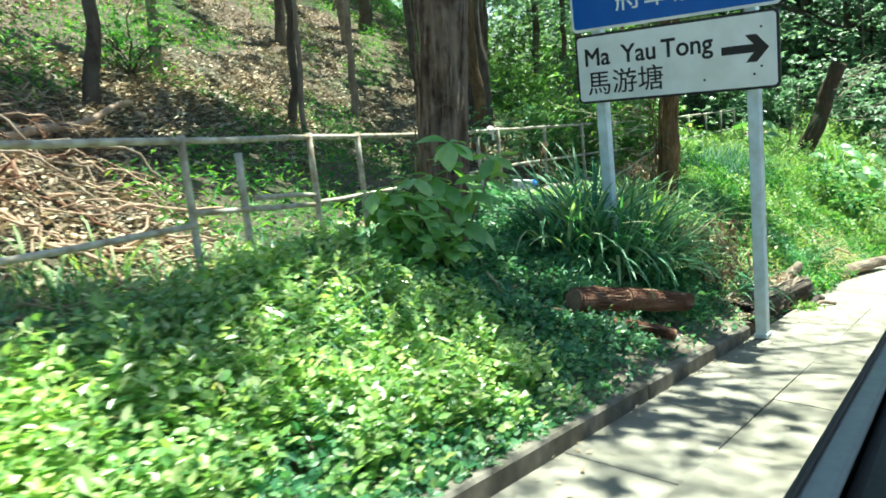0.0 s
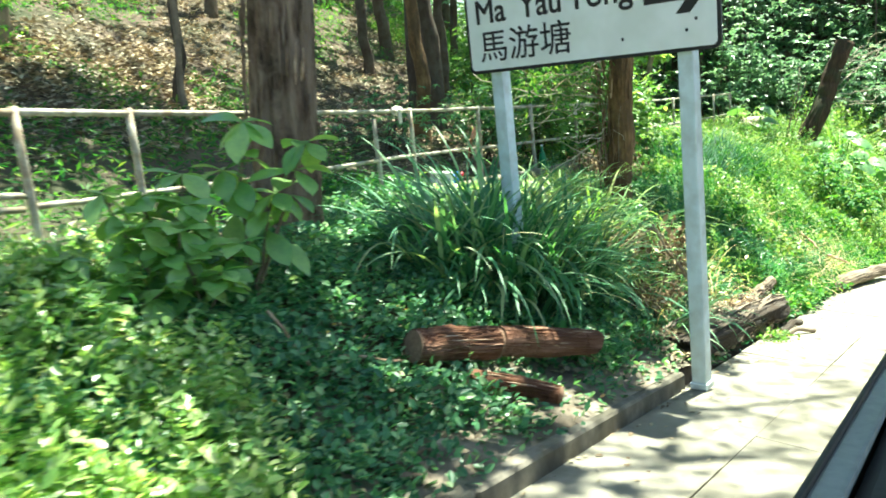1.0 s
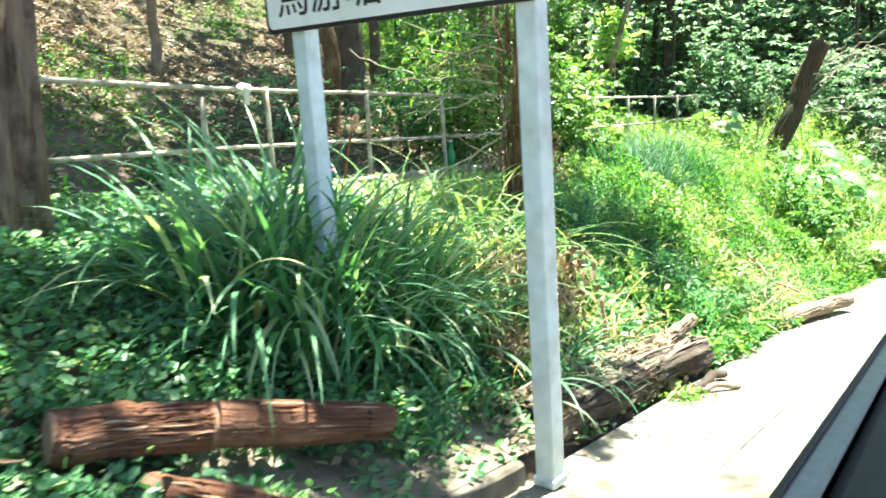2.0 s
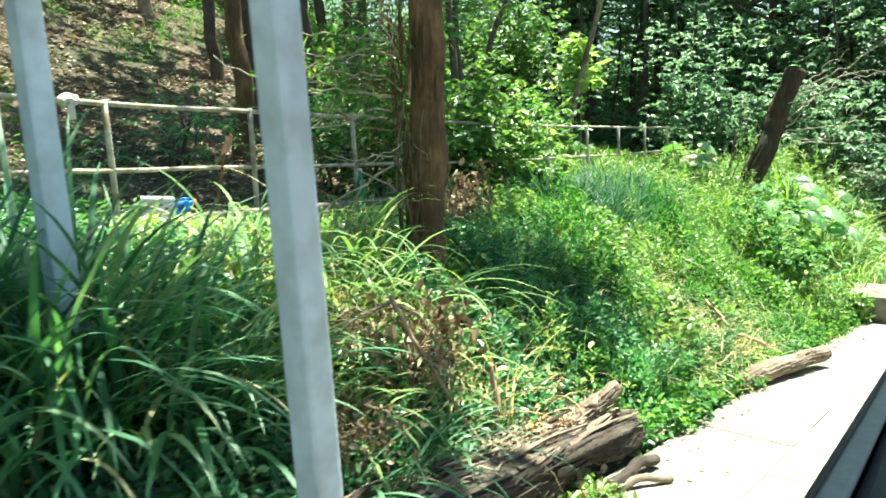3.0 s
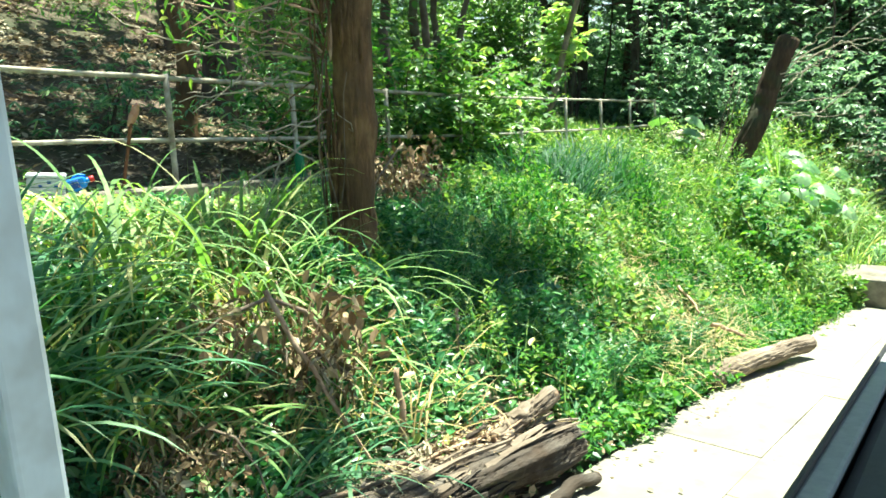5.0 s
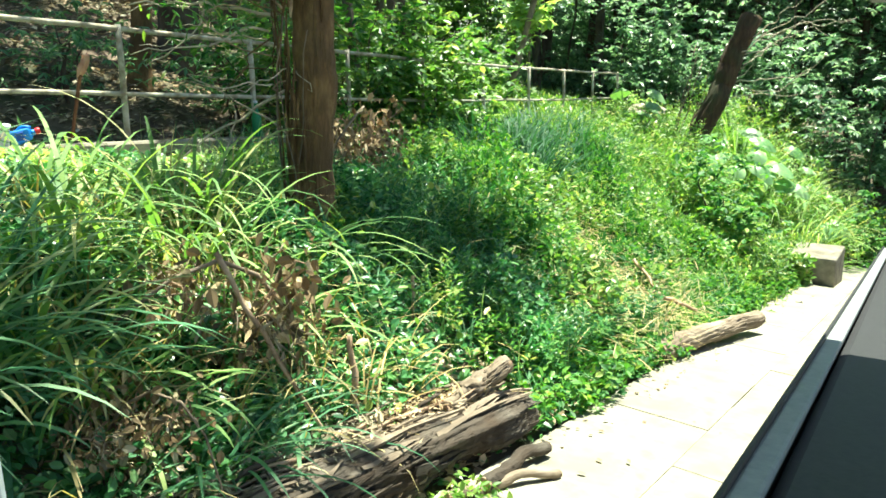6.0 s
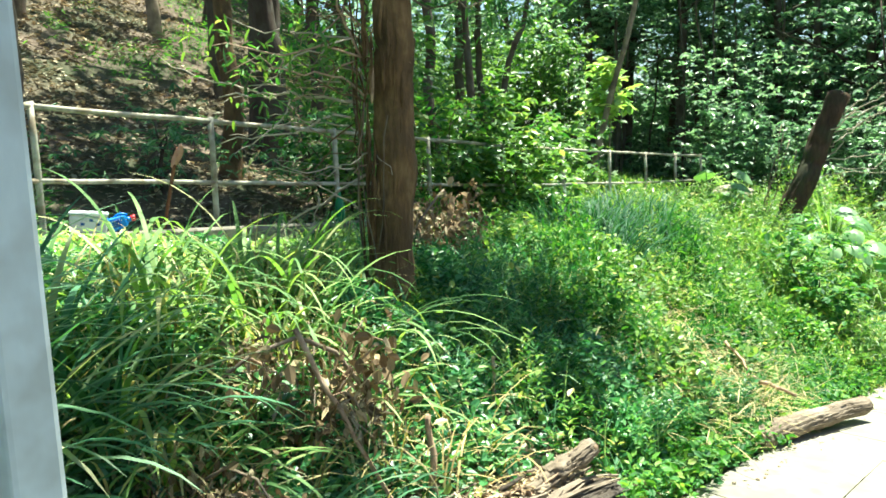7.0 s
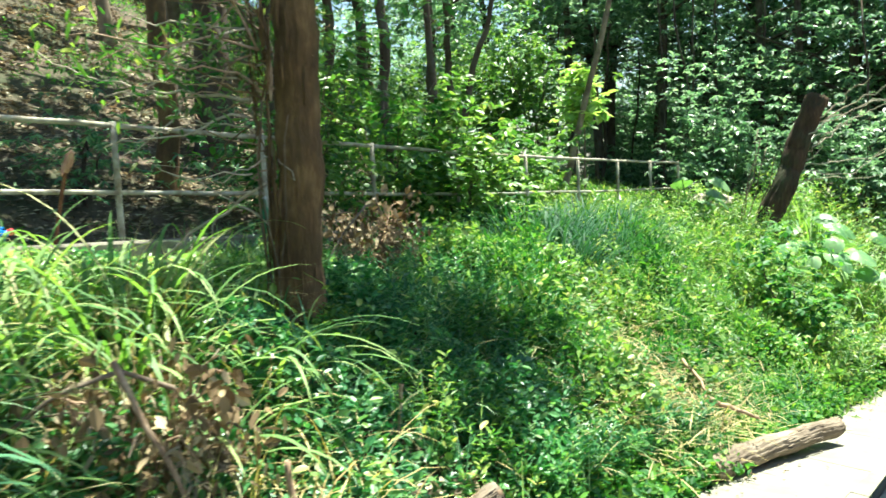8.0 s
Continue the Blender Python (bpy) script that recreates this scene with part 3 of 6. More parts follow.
for rx, rz in ((1.705, 0.50), (1.70, 0.185), (1.64, 0.125), (1.22, 0.115), (0.82, 0.105)):
    bm = bmesh.new()
    bmesh.ops.create_cone(bm, cap_ends=True, segments=12, radius1=0.011, radius2=0.008, depth=0.006)
    bmesh.ops.transform(bm, matrix=Matrix.Translation((rx, -0.006, rz)) @ Matrix.Rotation(radians(90), 4, "X"), verts=bm.verts)
    part("rivet", bm, M_SIGN_BLACK, white)
PW = 0.10
for px, base in ((0.16, -1.28), (1.56, -2.175)):
    post = part("post", box(PW, PW, 1.62 - base, (px + PW / 2, 0.024 + PW / 2, (1.62 + base) / 2), 0.012, 2), M_POST, sign, "grey painted square steel post")
    part("base_collar", box(PW + 0.02, PW + 0.02, 0.05, (px + PW / 2, 0.024 + PW / 2, base + 0.025), 0.008, 1), M_POST, post)
    for zz in (0.1, 0.53, 0.78, 1.35):
        part("clamp", box(PW + 0.03, 0.03, 0.04, (px + PW / 2, 0.04, zz), 0.005, 1), M_POST, post)

# ---------------------------------------------------------------- concrete channel edge at the rail, litter on it
edge = thing("channel_edge", "mossy concrete channel edge below the handrail", "kerb", kind="structure")
for i in range(6):
    y = 8.5 + i * 1.25
    a = Vector((float(rail_x(y)) + 0.26, y, rail_top(y) - 0.80))
    b = Vector((float(rail_x(y + 1.24)) + 0.26, y + 1.24, rail_top(y + 1.24) - 0.80))
    bm = box(0.16, (b - a).length, 0.5, (0, (b - a).length / 2, -0.25), 0.015, 1)
    ob = part("edge_block", bm, M_KERB, edge)
    ob.matrix_basis = Matrix.Translation(a) @ (b - a).to_track_quat("Y", "Z").to_matrix().to_4x4()


def lathe(profile, seg=20):
    """Turned body from (radius, height) pairs."""
    bm = bmesh.new()
    rings = [[bm.verts.new((r * math.cos(2 * math.pi * k / seg), r * math.sin(2 * math.pi * k / seg), z)) for k in range(seg)] for r, z in profile]
    for a, b in zip(rings, rings[1:]):
        for k in range(seg):
            bm.faces.new((a[k], a[(k + 1) % seg], b[(k + 1) % seg], b[k]))
    bm.faces.new(list(reversed(rings[0])))
    bm.faces.new(rings[-1])
    for f in bm.faces:
        f.smooth = True
    return bm


EDGE_TOP = rail_top(9.3) - 0.80
jug = thing("detergent_bottle", "blue plastic jug with a red cap lying on the channel edge", "bottle",
            Matrix.Translation((-6.06, 9.16, EDGE_TOP + 0.045)) @ Vector((0.30, 0.90, 0.28)).to_track_quat("Z", "Y").to_matrix().to_4x4() @ Matrix.Scale(0.64, 4))
bm = box(0.105, 0.15, 0.20, (0, 0, 0.10), 0.028, 3)
for v in bm.verts:
    k = 1 - 0.45 * max(0.0, (v.co.z - 0.15) / 0.05)
    v.co.x, v.co.y = v.co.x * k, v.co.y * k
part("body", bm, M_PLASTIC_BLUE, jug)
part("neck", lathe(((0.034, 0.19), (0.030, 0.21), (0.024, 0.235))), M_PLASTIC_BLUE, jug)
part("cap", lathe(((0.031, 0.232), (0.032, 0.236), (0.032, 0.272), (0.028, 0.277))), M_PLASTIC_RED, jug, "red screw cap")
part("label", box(0.112, 0.085, 0.085, (0, 0.005, 0.085), 0.01, 1), M_PLASTIC_NAVY, jug, "dark blue label panel")
part_mesh("handle", quick_mesh("handle", *tube_arrays([(0, 0.05 + 0.035 * math.sin(k * 0.393), 0.06 + 0.15 * k / 8) for k in range(9)], np.full(9, 0.012), 8), M_PLASTIC_BLUE), jug)

foam = thing("foam_box", "white foam box standing on the channel edge", "box",
             Matrix.Translation((-6.06, 9.03, rail_top(9.03) - 0.80)) @ Matrix.Rotation(radians(-24), 4, "Z") @ Matrix.Rotation(radians(-6), 4, "X"))
part("body", box(0.16, 0.22, 0.11, (0, 0, 0.055), 0.012, 2), M_FOAM, foam)
part("lid", box(0.172, 0.232, 0.026, (0, 0, 0.123), 0.012, 2), M_FOAM, foam)
for by, bz in ((-0.03, 0.10), (0.02, 0.125), (0.06, 0.10)):
    part("mark", box(0.006, 0.022, 0.016, (0.081, by, bz - 0.04), 0, 1), M_PLASTIC_NAVY, foam, "small dark printed mark")

green = thing("green_bottle", "green glass bottle standing on the channel edge", "bottle", (float(rail_x(11.3)) + 0.26, 11.3, rail_top(11.3) - 0.80))
part("body", lathe(((0.04, 0), (0.042, 0.01), (0.042, 0.16), (0.016, 0.23), (0.016, 0.28))), M_PLASTIC_GREEN, green)
part("cap", lathe(((0.018, 0.28), (0.018, 0.30))), M_PLASTIC_WHITE, green)

stake = thing("rusty_stake", "bent rusty iron stake with a faded rag", "stake", (0, 0, 0))
v, q = tube_arrays(crooked((-6.34, 9.56, rail_top(9.5) - 1.25), (-6.17, 9.74, 0.76), 8, 0.006, 3), np.full(8, 0.013), 8)
part_mesh("rod", quick_mesh("rod", v, q, M_RUST), stake)
bm = bmesh.new()
bmesh.ops.create_icosphere(bm, subdivisions=3, radius=1)
for v in bm.verts:
    n = noise.noise(v.co * 2.1 + Vector((3, 1, 0))) * 0.5
    v.co = Vector((v.co.x * 0.028 + v.co.z * 0.03, v.co.y * 0.03 + v.co.z * 0.02, v.co.z * 0.075)) * (1 + n) + Vector((-6.165, 9.73, 0.70))
part("rag", bm, M_RAG, stake, "faded reddish rag")

tie = thing("cloth_tie", "knotted white cloth strip tied round the top rail", "cloth", (float(rail_x(8.5)), 8.5, rail_top(8.5)))
bm = bmesh.new()
bmesh.ops.create_icosphere(bm, subdivisions=3, radius=1)
for v in bm.verts:
    n = noise.noise(v.co * 2.4 + Vector((1, 5, 2))) * 0.45
    v.co = Vector((v.co.x * 0.05, v.co.y * 0.07, v.co.z * 0.045)) * (1 + n)
part("knot", bm, M_CLOTH, tie)
bm = box(0.012, 0.05, 0.10, (0.035, 0.0, -0.075), 0.004, 1)
part("loose_end", bm, M_CLOTH, tie)

# ---------------------------------------------------------------- logs
def log_thing(name, label, a, b, ra, rb, bark, cut, seed, wander=0.012, ridge=0.09, rings=46, seg=96, group="", fibres=0):
    """A felled log: barked body, two cut ends."""
    a, b = Vector(a), Vector(b)
    ob = thing(name, label, "log", Matrix.Translation(a) @ (b - a).to_track_quat("Y", "Z").to_matrix().to_4x4(), group)
    ln = (b - a).length
    rr = np.linspace(ra, rb, rings)
    v, q = tube_arrays(crooked((0, 0, 0), (0, ln, 0), rings, wander * 0.25, seed), rr, seg, ridge, 18, seed, close=False, twist=5)
    part_mesh("bark", quick_mesh("bark", v, q, bark), ob)
    for k, (yy, r) in enumerate(((0.004, ra), (ln - 0.004, rb))):
        bm = bmesh.new()
        bmesh.ops.create_cone(bm, cap_ends=True, segments=28, radius1=r * 0.97, radius2=r * 0.93, depth=0.02)
        bmesh.ops.transform(bm, matrix=Matrix.Translation((0, yy, 0)) @ Matrix.Rotation(radians(90 if k else -90), 4, "X"), verts=bm.verts)
        part("cut_end", bm, cut, ob, "sawn end grain")
    frng = np.random.default_rng(seed + 50)
    for k in range(fibres):
        th, y0 = frng.uniform(-0.3, 2.6), frng.uniform(0.02, 0.75) * ln
        y1 = min(ln - 0.01, y0 + frng.uniform(0.10, 0.35))
        r0, r1 = (ra + (rb - ra) * y0 / ln) * 0.99, (ra + (rb - ra) * y1 / ln) * frng.uniform(0.99, 1.06)
        t2 = th + frng.normal(0, 0.08)
        pts = crooked((r0 * math.cos(th), y0, r0 * math.sin(th)), (r1 * math.cos(t2), y1, r1 * math.sin(t2)), 7, 0.002, k)
        part_mesh("bark_strip", quick_mesh("bark_strip", *tube_arrays(pts, np.array((0.3, 0.8, 1, 1, 0.9, 0.7, 0.3)) * frng.uniform(0.0025, 0.0065), 6), M_DEADWOOD if k % 6 == 5 else bark), ob)
    return ob


log_thing("log", "reddish-brown barked log lying on the bank among leaves", (-2.99, 5.63, -0.015), (-2.885, 6.165, -0.14), 0.092, 0.09, M_LOG, M_LOG_CUT, 3, group="sawn logs", fibres=70)
log_thing("log", "reddish-brown barked log end to end with another log", (-2.875, 6.19, -0.135), (-2.71, 6.87, -0.33), 0.086, 0.076, M_LOG, M_LOG_CUT, 4, group="sawn logs", fibres=70)
log_thing("log", "short thin reddish log half buried in leaves", (-2.83, 5.86, -0.245), (-2.50, 6.23, -0.40), 0.056, 0.050, M_LOG, M_LOG_CUT, 5, group="sawn logs", fibres=34)


def rotten_log(label, a, b, r):
    """A decayed log: slumped uneven body with deep lengthwise cracks, splintered ends and loose slabs of wood."""
    a, b = Vector(a), Vector(b)
    ob = thing("rotten_log", label, "log", Matrix.Translation(a) @ (b - a).to_track_quat("Y", "Z").to_matrix().to_4x4())
    ln, rings, seg = (b - a).length, 110, 72
    g = np.random.default_rng(16)
    t, th = np.linspace(0, 1, rings)[:, None], np.linspace(0, 2 * np.pi, seg, endpoint=False)[None, :]
    slow = 0.10 * np.sin(7 * t + 1.0 + 2 * th) + 0.07 * np.sin(15 * t + 3 * th + 2.0) + 0.06 * np.sin(23 * t - th)
    crack = sum(-np.abs(np.sin((k * th + g.uniform(0, 6) + 0.5 * np.sin(4 * t * g.uniform(0.6, 1.6) + g.uniform(0, 6))) / 2)) ** 0.5 for k in (9, 14, 19)) / 3
    rr = r * (1.10 + slow + 0.34 * (crack + 0.75) + 0.03 * g.normal(size=(rings, seg)))
    x, z = rr * np.cos(th), rr * np.sin(th)
    z = np.where(z > 0.62 * r, 0.62 * r + 0.35 * (z - 0.62 * r), z)
    jag = g.uniform(0, 1, seg)[None, :] ** 2 * 0.22
    y = ln * t + np.where(t < 0.5, 1, -1) * jag * np.clip(1 - np.minimum(t, 1 - t) / 0.12, 0, 1)
    v = np.stack([x, y, z], -1).reshape(-1, 3)
    i, j = np.arange(rings - 1)[:, None] * seg, np.arange(seg)[None, :]
    k = (j + 1) % seg
    q = np.stack([i + j, i + k, i + seg + k, i + seg + j], -1).reshape(-1, 4)
    c0, jj = len(v), np.arange(0, seg, 2)
    v = np.vstack([v, ((0, 0.18, 0), (0, ln - 0.18, 0))])
    q = np.vstack([q, np.stack([np.full(len(jj), c0), (jj + 2) % seg, jj + 1, jj], -1),
                   np.stack([np.full(len(jj), c0 + 1), (rings - 1) * seg + jj, (rings - 1) * seg + jj + 1, (rings - 1) * seg + (jj + 2) % seg], -1)])
    part_mesh("body", quick_mesh("body", v, q, M_ROTTEN), ob)
    for n in range(64):
        ang, y0, le = g.uniform(-0.25, 2.3), g.uniform(0.0, 0.82) * ln, g.uniform(0.2, 0.85)
        wide, thick = g.uniform(0.012, 0.045), g.uniform(0.005, 0.014)
        bm = box(wide, le, thick, (0, le / 2, 0))
        bmesh.ops.subdivide_edges(bm, edges=[e for e in bm.edges if abs(e.verts[0].co.y - e.verts[1].co.y) > 0.01], cuts=5)
        bend, ph = g.normal(0, 0.02), g.uniform(0, 6)
        for w in bm.verts:
            f = w.co.y / le
            w.co.x = w.co.x * (1 - 0.75 * f ** 2) * (0.7 + 0.3 * math.sin(9 * f + ph)) + bend * math.sin(3 * f)
            w.co.z += 0.012 * math.sin(5 * f + ph)
        # dusty sunlit top and shaded front are coloured in: pale splinters above, dark below
        slab = part("splinter", bm, M_ROTTEN if ang < 0.7 else M_GREYWOOD, ob)
        rad = r * (1.02 if ang < 1.0 else 0.86)
        slab.matrix_basis = (Matrix.Translation((rad * math.cos(ang), y0, min(rad * math.sin(ang), 0.80 * r) + 0.004))
                             @ Euler((g.normal(0.02, 0.03), 0, g.normal(0, 0.05))).to_matrix().to_4x4() @ Matrix.Rotation(math.pi / 2 - ang, 4, "Y"))
    return ob


rotten_log("grey decayed log with splintered wood beside the pavement", (-2.70, 7.80, -0.70), (-3.00, 10.30, -1.075), 0.138)
log_thing("fallen_branch", "pale weathered branch stub on top of the decayed log", (-3.00, 9.74, -0.90), (-2.97, 10.18, -0.79), 0.036, 0.046, M_GREYWOOD, M_DEADWOOD, 8, 0.03, 0.16, 24, 24, fibres=16)
log_thing("fallen_branch", "short broken branch on the pavement beside the decayed log", (-2.66, 9.36, -1.045), (-2.50, 9.95, -1.135), 0.025, 0.020, M_GREYWOOD, M_DEADWOOD, 10, 0.03, 0.15, 20, 16)
log_thing("fallen_branch", "grey-brown branch lying on the edge of the pavement", (-3.24, 12.45, -1.475), (-3.17, 14.35, -1.685), 0.088, 0.075, M_GREYWOOD, M_DEADWOOD, 9, 0.018, 0.08, 40, 48, fibres=40)
log_thing("fallen_branch", "short broken branch on the pavement beside the decayed log", (-2.62, 9.55, -1.06), (-2.70, 10.15, -1.15), 0.035, 0.03, M_ROTTEN, M_DEADWOOD, 10, 0.03, 0.15, 20, 16)

# strips of peeling bark and wood on the rotten log
strips = thing("bark_strips", "splintered strips of bark heaped along the decayed log", "bark")
srng = np.random.default_rng(21)
for k in range(54):
    y = srng.uniform(7.85, 10.1)
    f = (y - 7.80) / 2.5
    cx, cz = -2.76 - 0.30 * f, -0.61 - 0.375 * f
    side = srng.uniform(-0.24, 0.07)
    rise = math.sqrt(max(0.0, 0.13 ** 2 - side * side)) - 0.11 if side > -0.1 else -0.02
    a = (cx + side, y, cz + rise + srng.uniform(0.0, 0.05))
    ln = srng.uniform(0.10, 0.5)
    b = (a[0] - 0.12 * ln + srng.normal(0, 0.02), y + ln, a[2] - 0.143 * ln + srng.normal(0.0, 0.018))
    v, q = tube_arrays(crooked(a, b, 6, 0.005, k), np.array((0.4, 0.9, 1, 0.9, 0.7, 0.3)) * srng.uniform(0.004, 0.013), 6, 0.2, 4, k)
    part_mesh("strip", quick_mesh("strip", v, q, (M_DEADWOOD, M_GREYWOOD, M_ROTTEN)[k % 3]), strips)

block = thing("concrete_block", "weathered pale concrete block at the edge of the pavement", "block", Matrix.Translation((-4.0, 19.03, -2.07)) @ Matrix.Rotation(math.atan(0.145), 4, "Z"))
part("slab", box(0.62, 0.95, 0.78, (0, 0, -0.39), 0.03, 2), M_KERB, block)

rock = thing("boulder", "pale rounded boulder in the sunlit weeds", "rock", (-8.25, 22.0, float(ground_z(-8.25, 22.0)) + 0.50))
bm = bmesh.new()
bmesh.ops.create_icosphere(bm, subdivisions=4, radius=1)
for v in bm.verts:
    n = noise.noise(v.co * 1.3) * 0.3 + noise.noise(v.co * 4) * 0.08
    v.co = Vector((v.co.x * 0.42, v.co.y * 0.34, v.co.z * 0.15)) * (1 + n)
part("stone", bm, M_ROCK, rock)

# ---------------------------------------------------------------- trees
def crown_arrays(centre, radii, clumps, per, size, seed, spread=0.45, shape=OVAL, shell=0.55):
    rng = np.random.default_rng(seed)
    d = rng.normal(size=(clumps, 3))
    d /= np.linalg.norm(d, axis=1)[:, None]
    r = rng.uniform(shell, 1.0, clumps)[:, None]
    c = np.asarray(centre) + d * r * np.asarray(radii)
    whorl = 6
    m = max(1, per // whorl)
    ends = np.repeat(c, m, axis=0) + rng.normal(size=(clumps * m, 3)) * spread * np.array((1, 1, 0.6))
    p = np.repeat(ends, whorl, axis=0)
    n = len(p)
    s = np.repeat(size * rng.uniform(0.7, 1.25, len(ends)), whorl) * rng.uniform(0.75, 1.2, n)
    yaw = np.repeat(rng.uniform(0, 6.28, len(ends)), whorl) + np.tile(np.arange(whorl) * 6.283 / whorl, len(ends)) + rng.normal(0, 0.25, n)
    dip = np.repeat(rng.normal(-0.15, 0.25, len(ends)), whorl) + rng.normal(-0.1, 0.28, n)
    v, q = leaves_arrays(p, s, yaw, dip, rng.normal(0, 0.3, n), shape)
    return c, v, q


def tree_thing(name, label, at, height, r0, lean=(0, 0), bark=M_BARK_DARK, leaf=L_WOOD, crown=None, seed=0, ridge=0.1, seg=20, rings=30,
               flare=1.5, limbs=8, group="", wander=0.02, more=(), shape=OVAL, shell=0.55):
    """A tree at its foot: ridged trunk with root flare, limbs, and a crown of clumped leaves."""
    ob = thing(name, label, "tree", at, group)
    t = np.linspace(0, 1, rings)
    rng = np.random.default_rng(seed)
    p = crooked((0, 0, -0.35), (lean[0] * height, lean[1] * height, height), rings, wander * height * 0.05, seed)
    rad = r0 * (1 - 0.72 * t) * (1 + (flare - 1) * np.exp(-t * height / 0.28))
    trunk = [tube_arrays(p, rad, seg, ridge, 9, seed)]
    for centre, radii, clumps, per, size, spread in (crown, *more):
        c, v, q = crown_arrays(centre, radii, clumps, per, size, seed + 1, spread, shape, shell)
        for k in range(min(limbs, len(c))):
            e = c[k * len(c) // limbs]
            i = int(np.clip(np.searchsorted(p[:, 2], e[2] - 0.55 * np.hypot(e[0] - p[0, 0], e[1] - p[0, 1])), 2, rings - 2))
            r1 = rad[i] * 0.5
            trunk.append(tube_arrays(crooked(p[i], e, 9, 0.05 * np.linalg.norm(e - p[i]) / 3, seed + k), np.linspace(r1, r1 * 0.25, 9), 8, 0.05, 4, k))
        part_mesh("crown", quick_mesh("crown", v, q, leaf, False), ob)
    part_mesh("trunk", tubes_mesh("trunk", trunk, bark), ob)
    return ob


def foot(x, y, sink=0.0):
    return (x, y, float(ground_z(x, y)) - sink)


# the two large trunks near the road
# their crowns are unseen, added and placed by where shade should fall
tree_thing("tree", "tall tree with thick grey-brown fibrous bark on the bank", foot(-4.76, 6.08), 13, 0.235, (0.075, 0.07), M_BARK_GREY, L_WOOD,
           ((0.15, 3.5, 7.5), (1.5, 1.15, 1.1), 12, 48, 0.15, 0.32), 11, 0.12, 150, 190, 1.25, 12, wander=0.004,
           more=(((1.05, 3.75, 8.1), (1.0, 0.9, 0.8), 11, 48, 0.15, 0.36), ((1.1, -1.5, 8.2), (0.6, 0.8, 0.6), 26, 48, 0.15, 0.26),
                 ((2.15, 1.3, 7.6), (0.9, 1.1, 0.7), 14, 60, 0.12, 0.30), ((1.85, 1.05, 8.0), (0.6, 0.6, 0.5), 9, 60, 0.12, 0.28), ((1.4, 2.05, 8.0), (0.5, 0.45, 0.5), 5, 60, 0.12, 0.28), ((1.25, 4.75, 7.9), (0.75, 0.7, 0.6), 8, 60, 0.13, 0.26), ((3.0, 3.2, 11.6), (1.4, 4.7, 0.7), 150, 132, 0.042, 0.80)))
tree_thing("tree", "red-brown trunk with vines and dry twigs among weeds", foot(-4.80, 10.48), 9.5, 0.146, (0.03, 0.02), M_BARK_RED, L_HERB,
           ((-0.12, 2.75, 6.8), (1.05, 0.9, 1.0), 36, 48, 0.13, 0.34), 12, 0.032, 96, 150, 1.5, 12, wander=0.016, more=(((-2.6, 2.9, 7.2), (0.9, 1.6, 0.8), 50, 48, 0.14, 0.34),))

for name, x, y, lean, r, count, mat in (("loose_bark", -4.76, 6.08, (0.075, 0.07), 0.235, 90, M_BARK_GREY), ("loose_bark", -4.80, 10.48, (0.03, 0.02), 0.142, 80, M_BARK_RED)):
    strip_rng = np.random.default_rng(int(-x * 100 + y))
    ob = thing(name, "flaking strips of bark hanging on the trunk", "bark", foot(x, y))
    for k in range(count):
        a, z0 = strip_rng.uniform(-3.0, 1.2), strip_rng.uniform(-0.1, 3.2)
        z1 = z0 + strip_rng.uniform(0.12, 0.5)
        r0, r1 = r * 0.97, r * strip_rng.uniform(0.98, 1.09)
        pts = crooked((lean[0] * z0 + r0 * math.cos(a), lean[1] * z0 + r0 * math.sin(a), z0), (lean[0] * z1 + r1 * math.cos(a + 0.05), lean[1] * z1 + r1 * math.sin(a + 0.05), z1), 7, 0.004, k)
        width = strip_rng.uniform(0.004, 0.017)
        part_mesh("strip", quick_mesh("strip", *tube_arrays(pts, np.array((0.4, 0.9, 1, 1, 0.9, 0.6, 0.3)) * width, 6), M_DEADWOOD if k % 9 == 4 else mat), ob)

# trunks up the wooded slope
SLOPE_LOW = (
    (-7.95, 4.47, 8, 0.10, (-0.05, 0.03), M_BARK_DARK), (-9.7, 6.05, 6, 0.10, (0.14, 0.10), M_BARK_PALE), (-8.95, 7.70, 9, 0.085, (0.01, 0.0), M_BARK_DARK),
    (-8.40, 7.45, 7.5, 0.05, (0.03, 0.03), M_BARK_PALE), (-10.35, 13.05, 10, 0.31, (0.0, 0.0), M_BARK_DARK), (-9.1, 11.75, 9, 0.15, (0.01, 0), M_BARK_RED),
    (-11.9, 13.2, 10, 0.13, (-0.04, 0), M_BARK_DARK), (-13.5, 11.0, 10, 0.14, (0.02, 0.02), M_BARK_DARK), (-10.9, 14.3, 9, 0.12, (-0.03, 0), M_BARK_DARK),
    (-11.2, 3.5, 9, 0.12, (0.05, 0), M_BARK_DARK), (-10.2, 9.9, 9, 0.08, (0.07, 0), M_BARK_PALE), (-9.75, 12.75, 10, 0.20, (0.03, 0.02), M_BARK_DARK),
    (-8.75, 14.6, 9, 0.10, (0.02, 0.0), M_BARK_DARK))
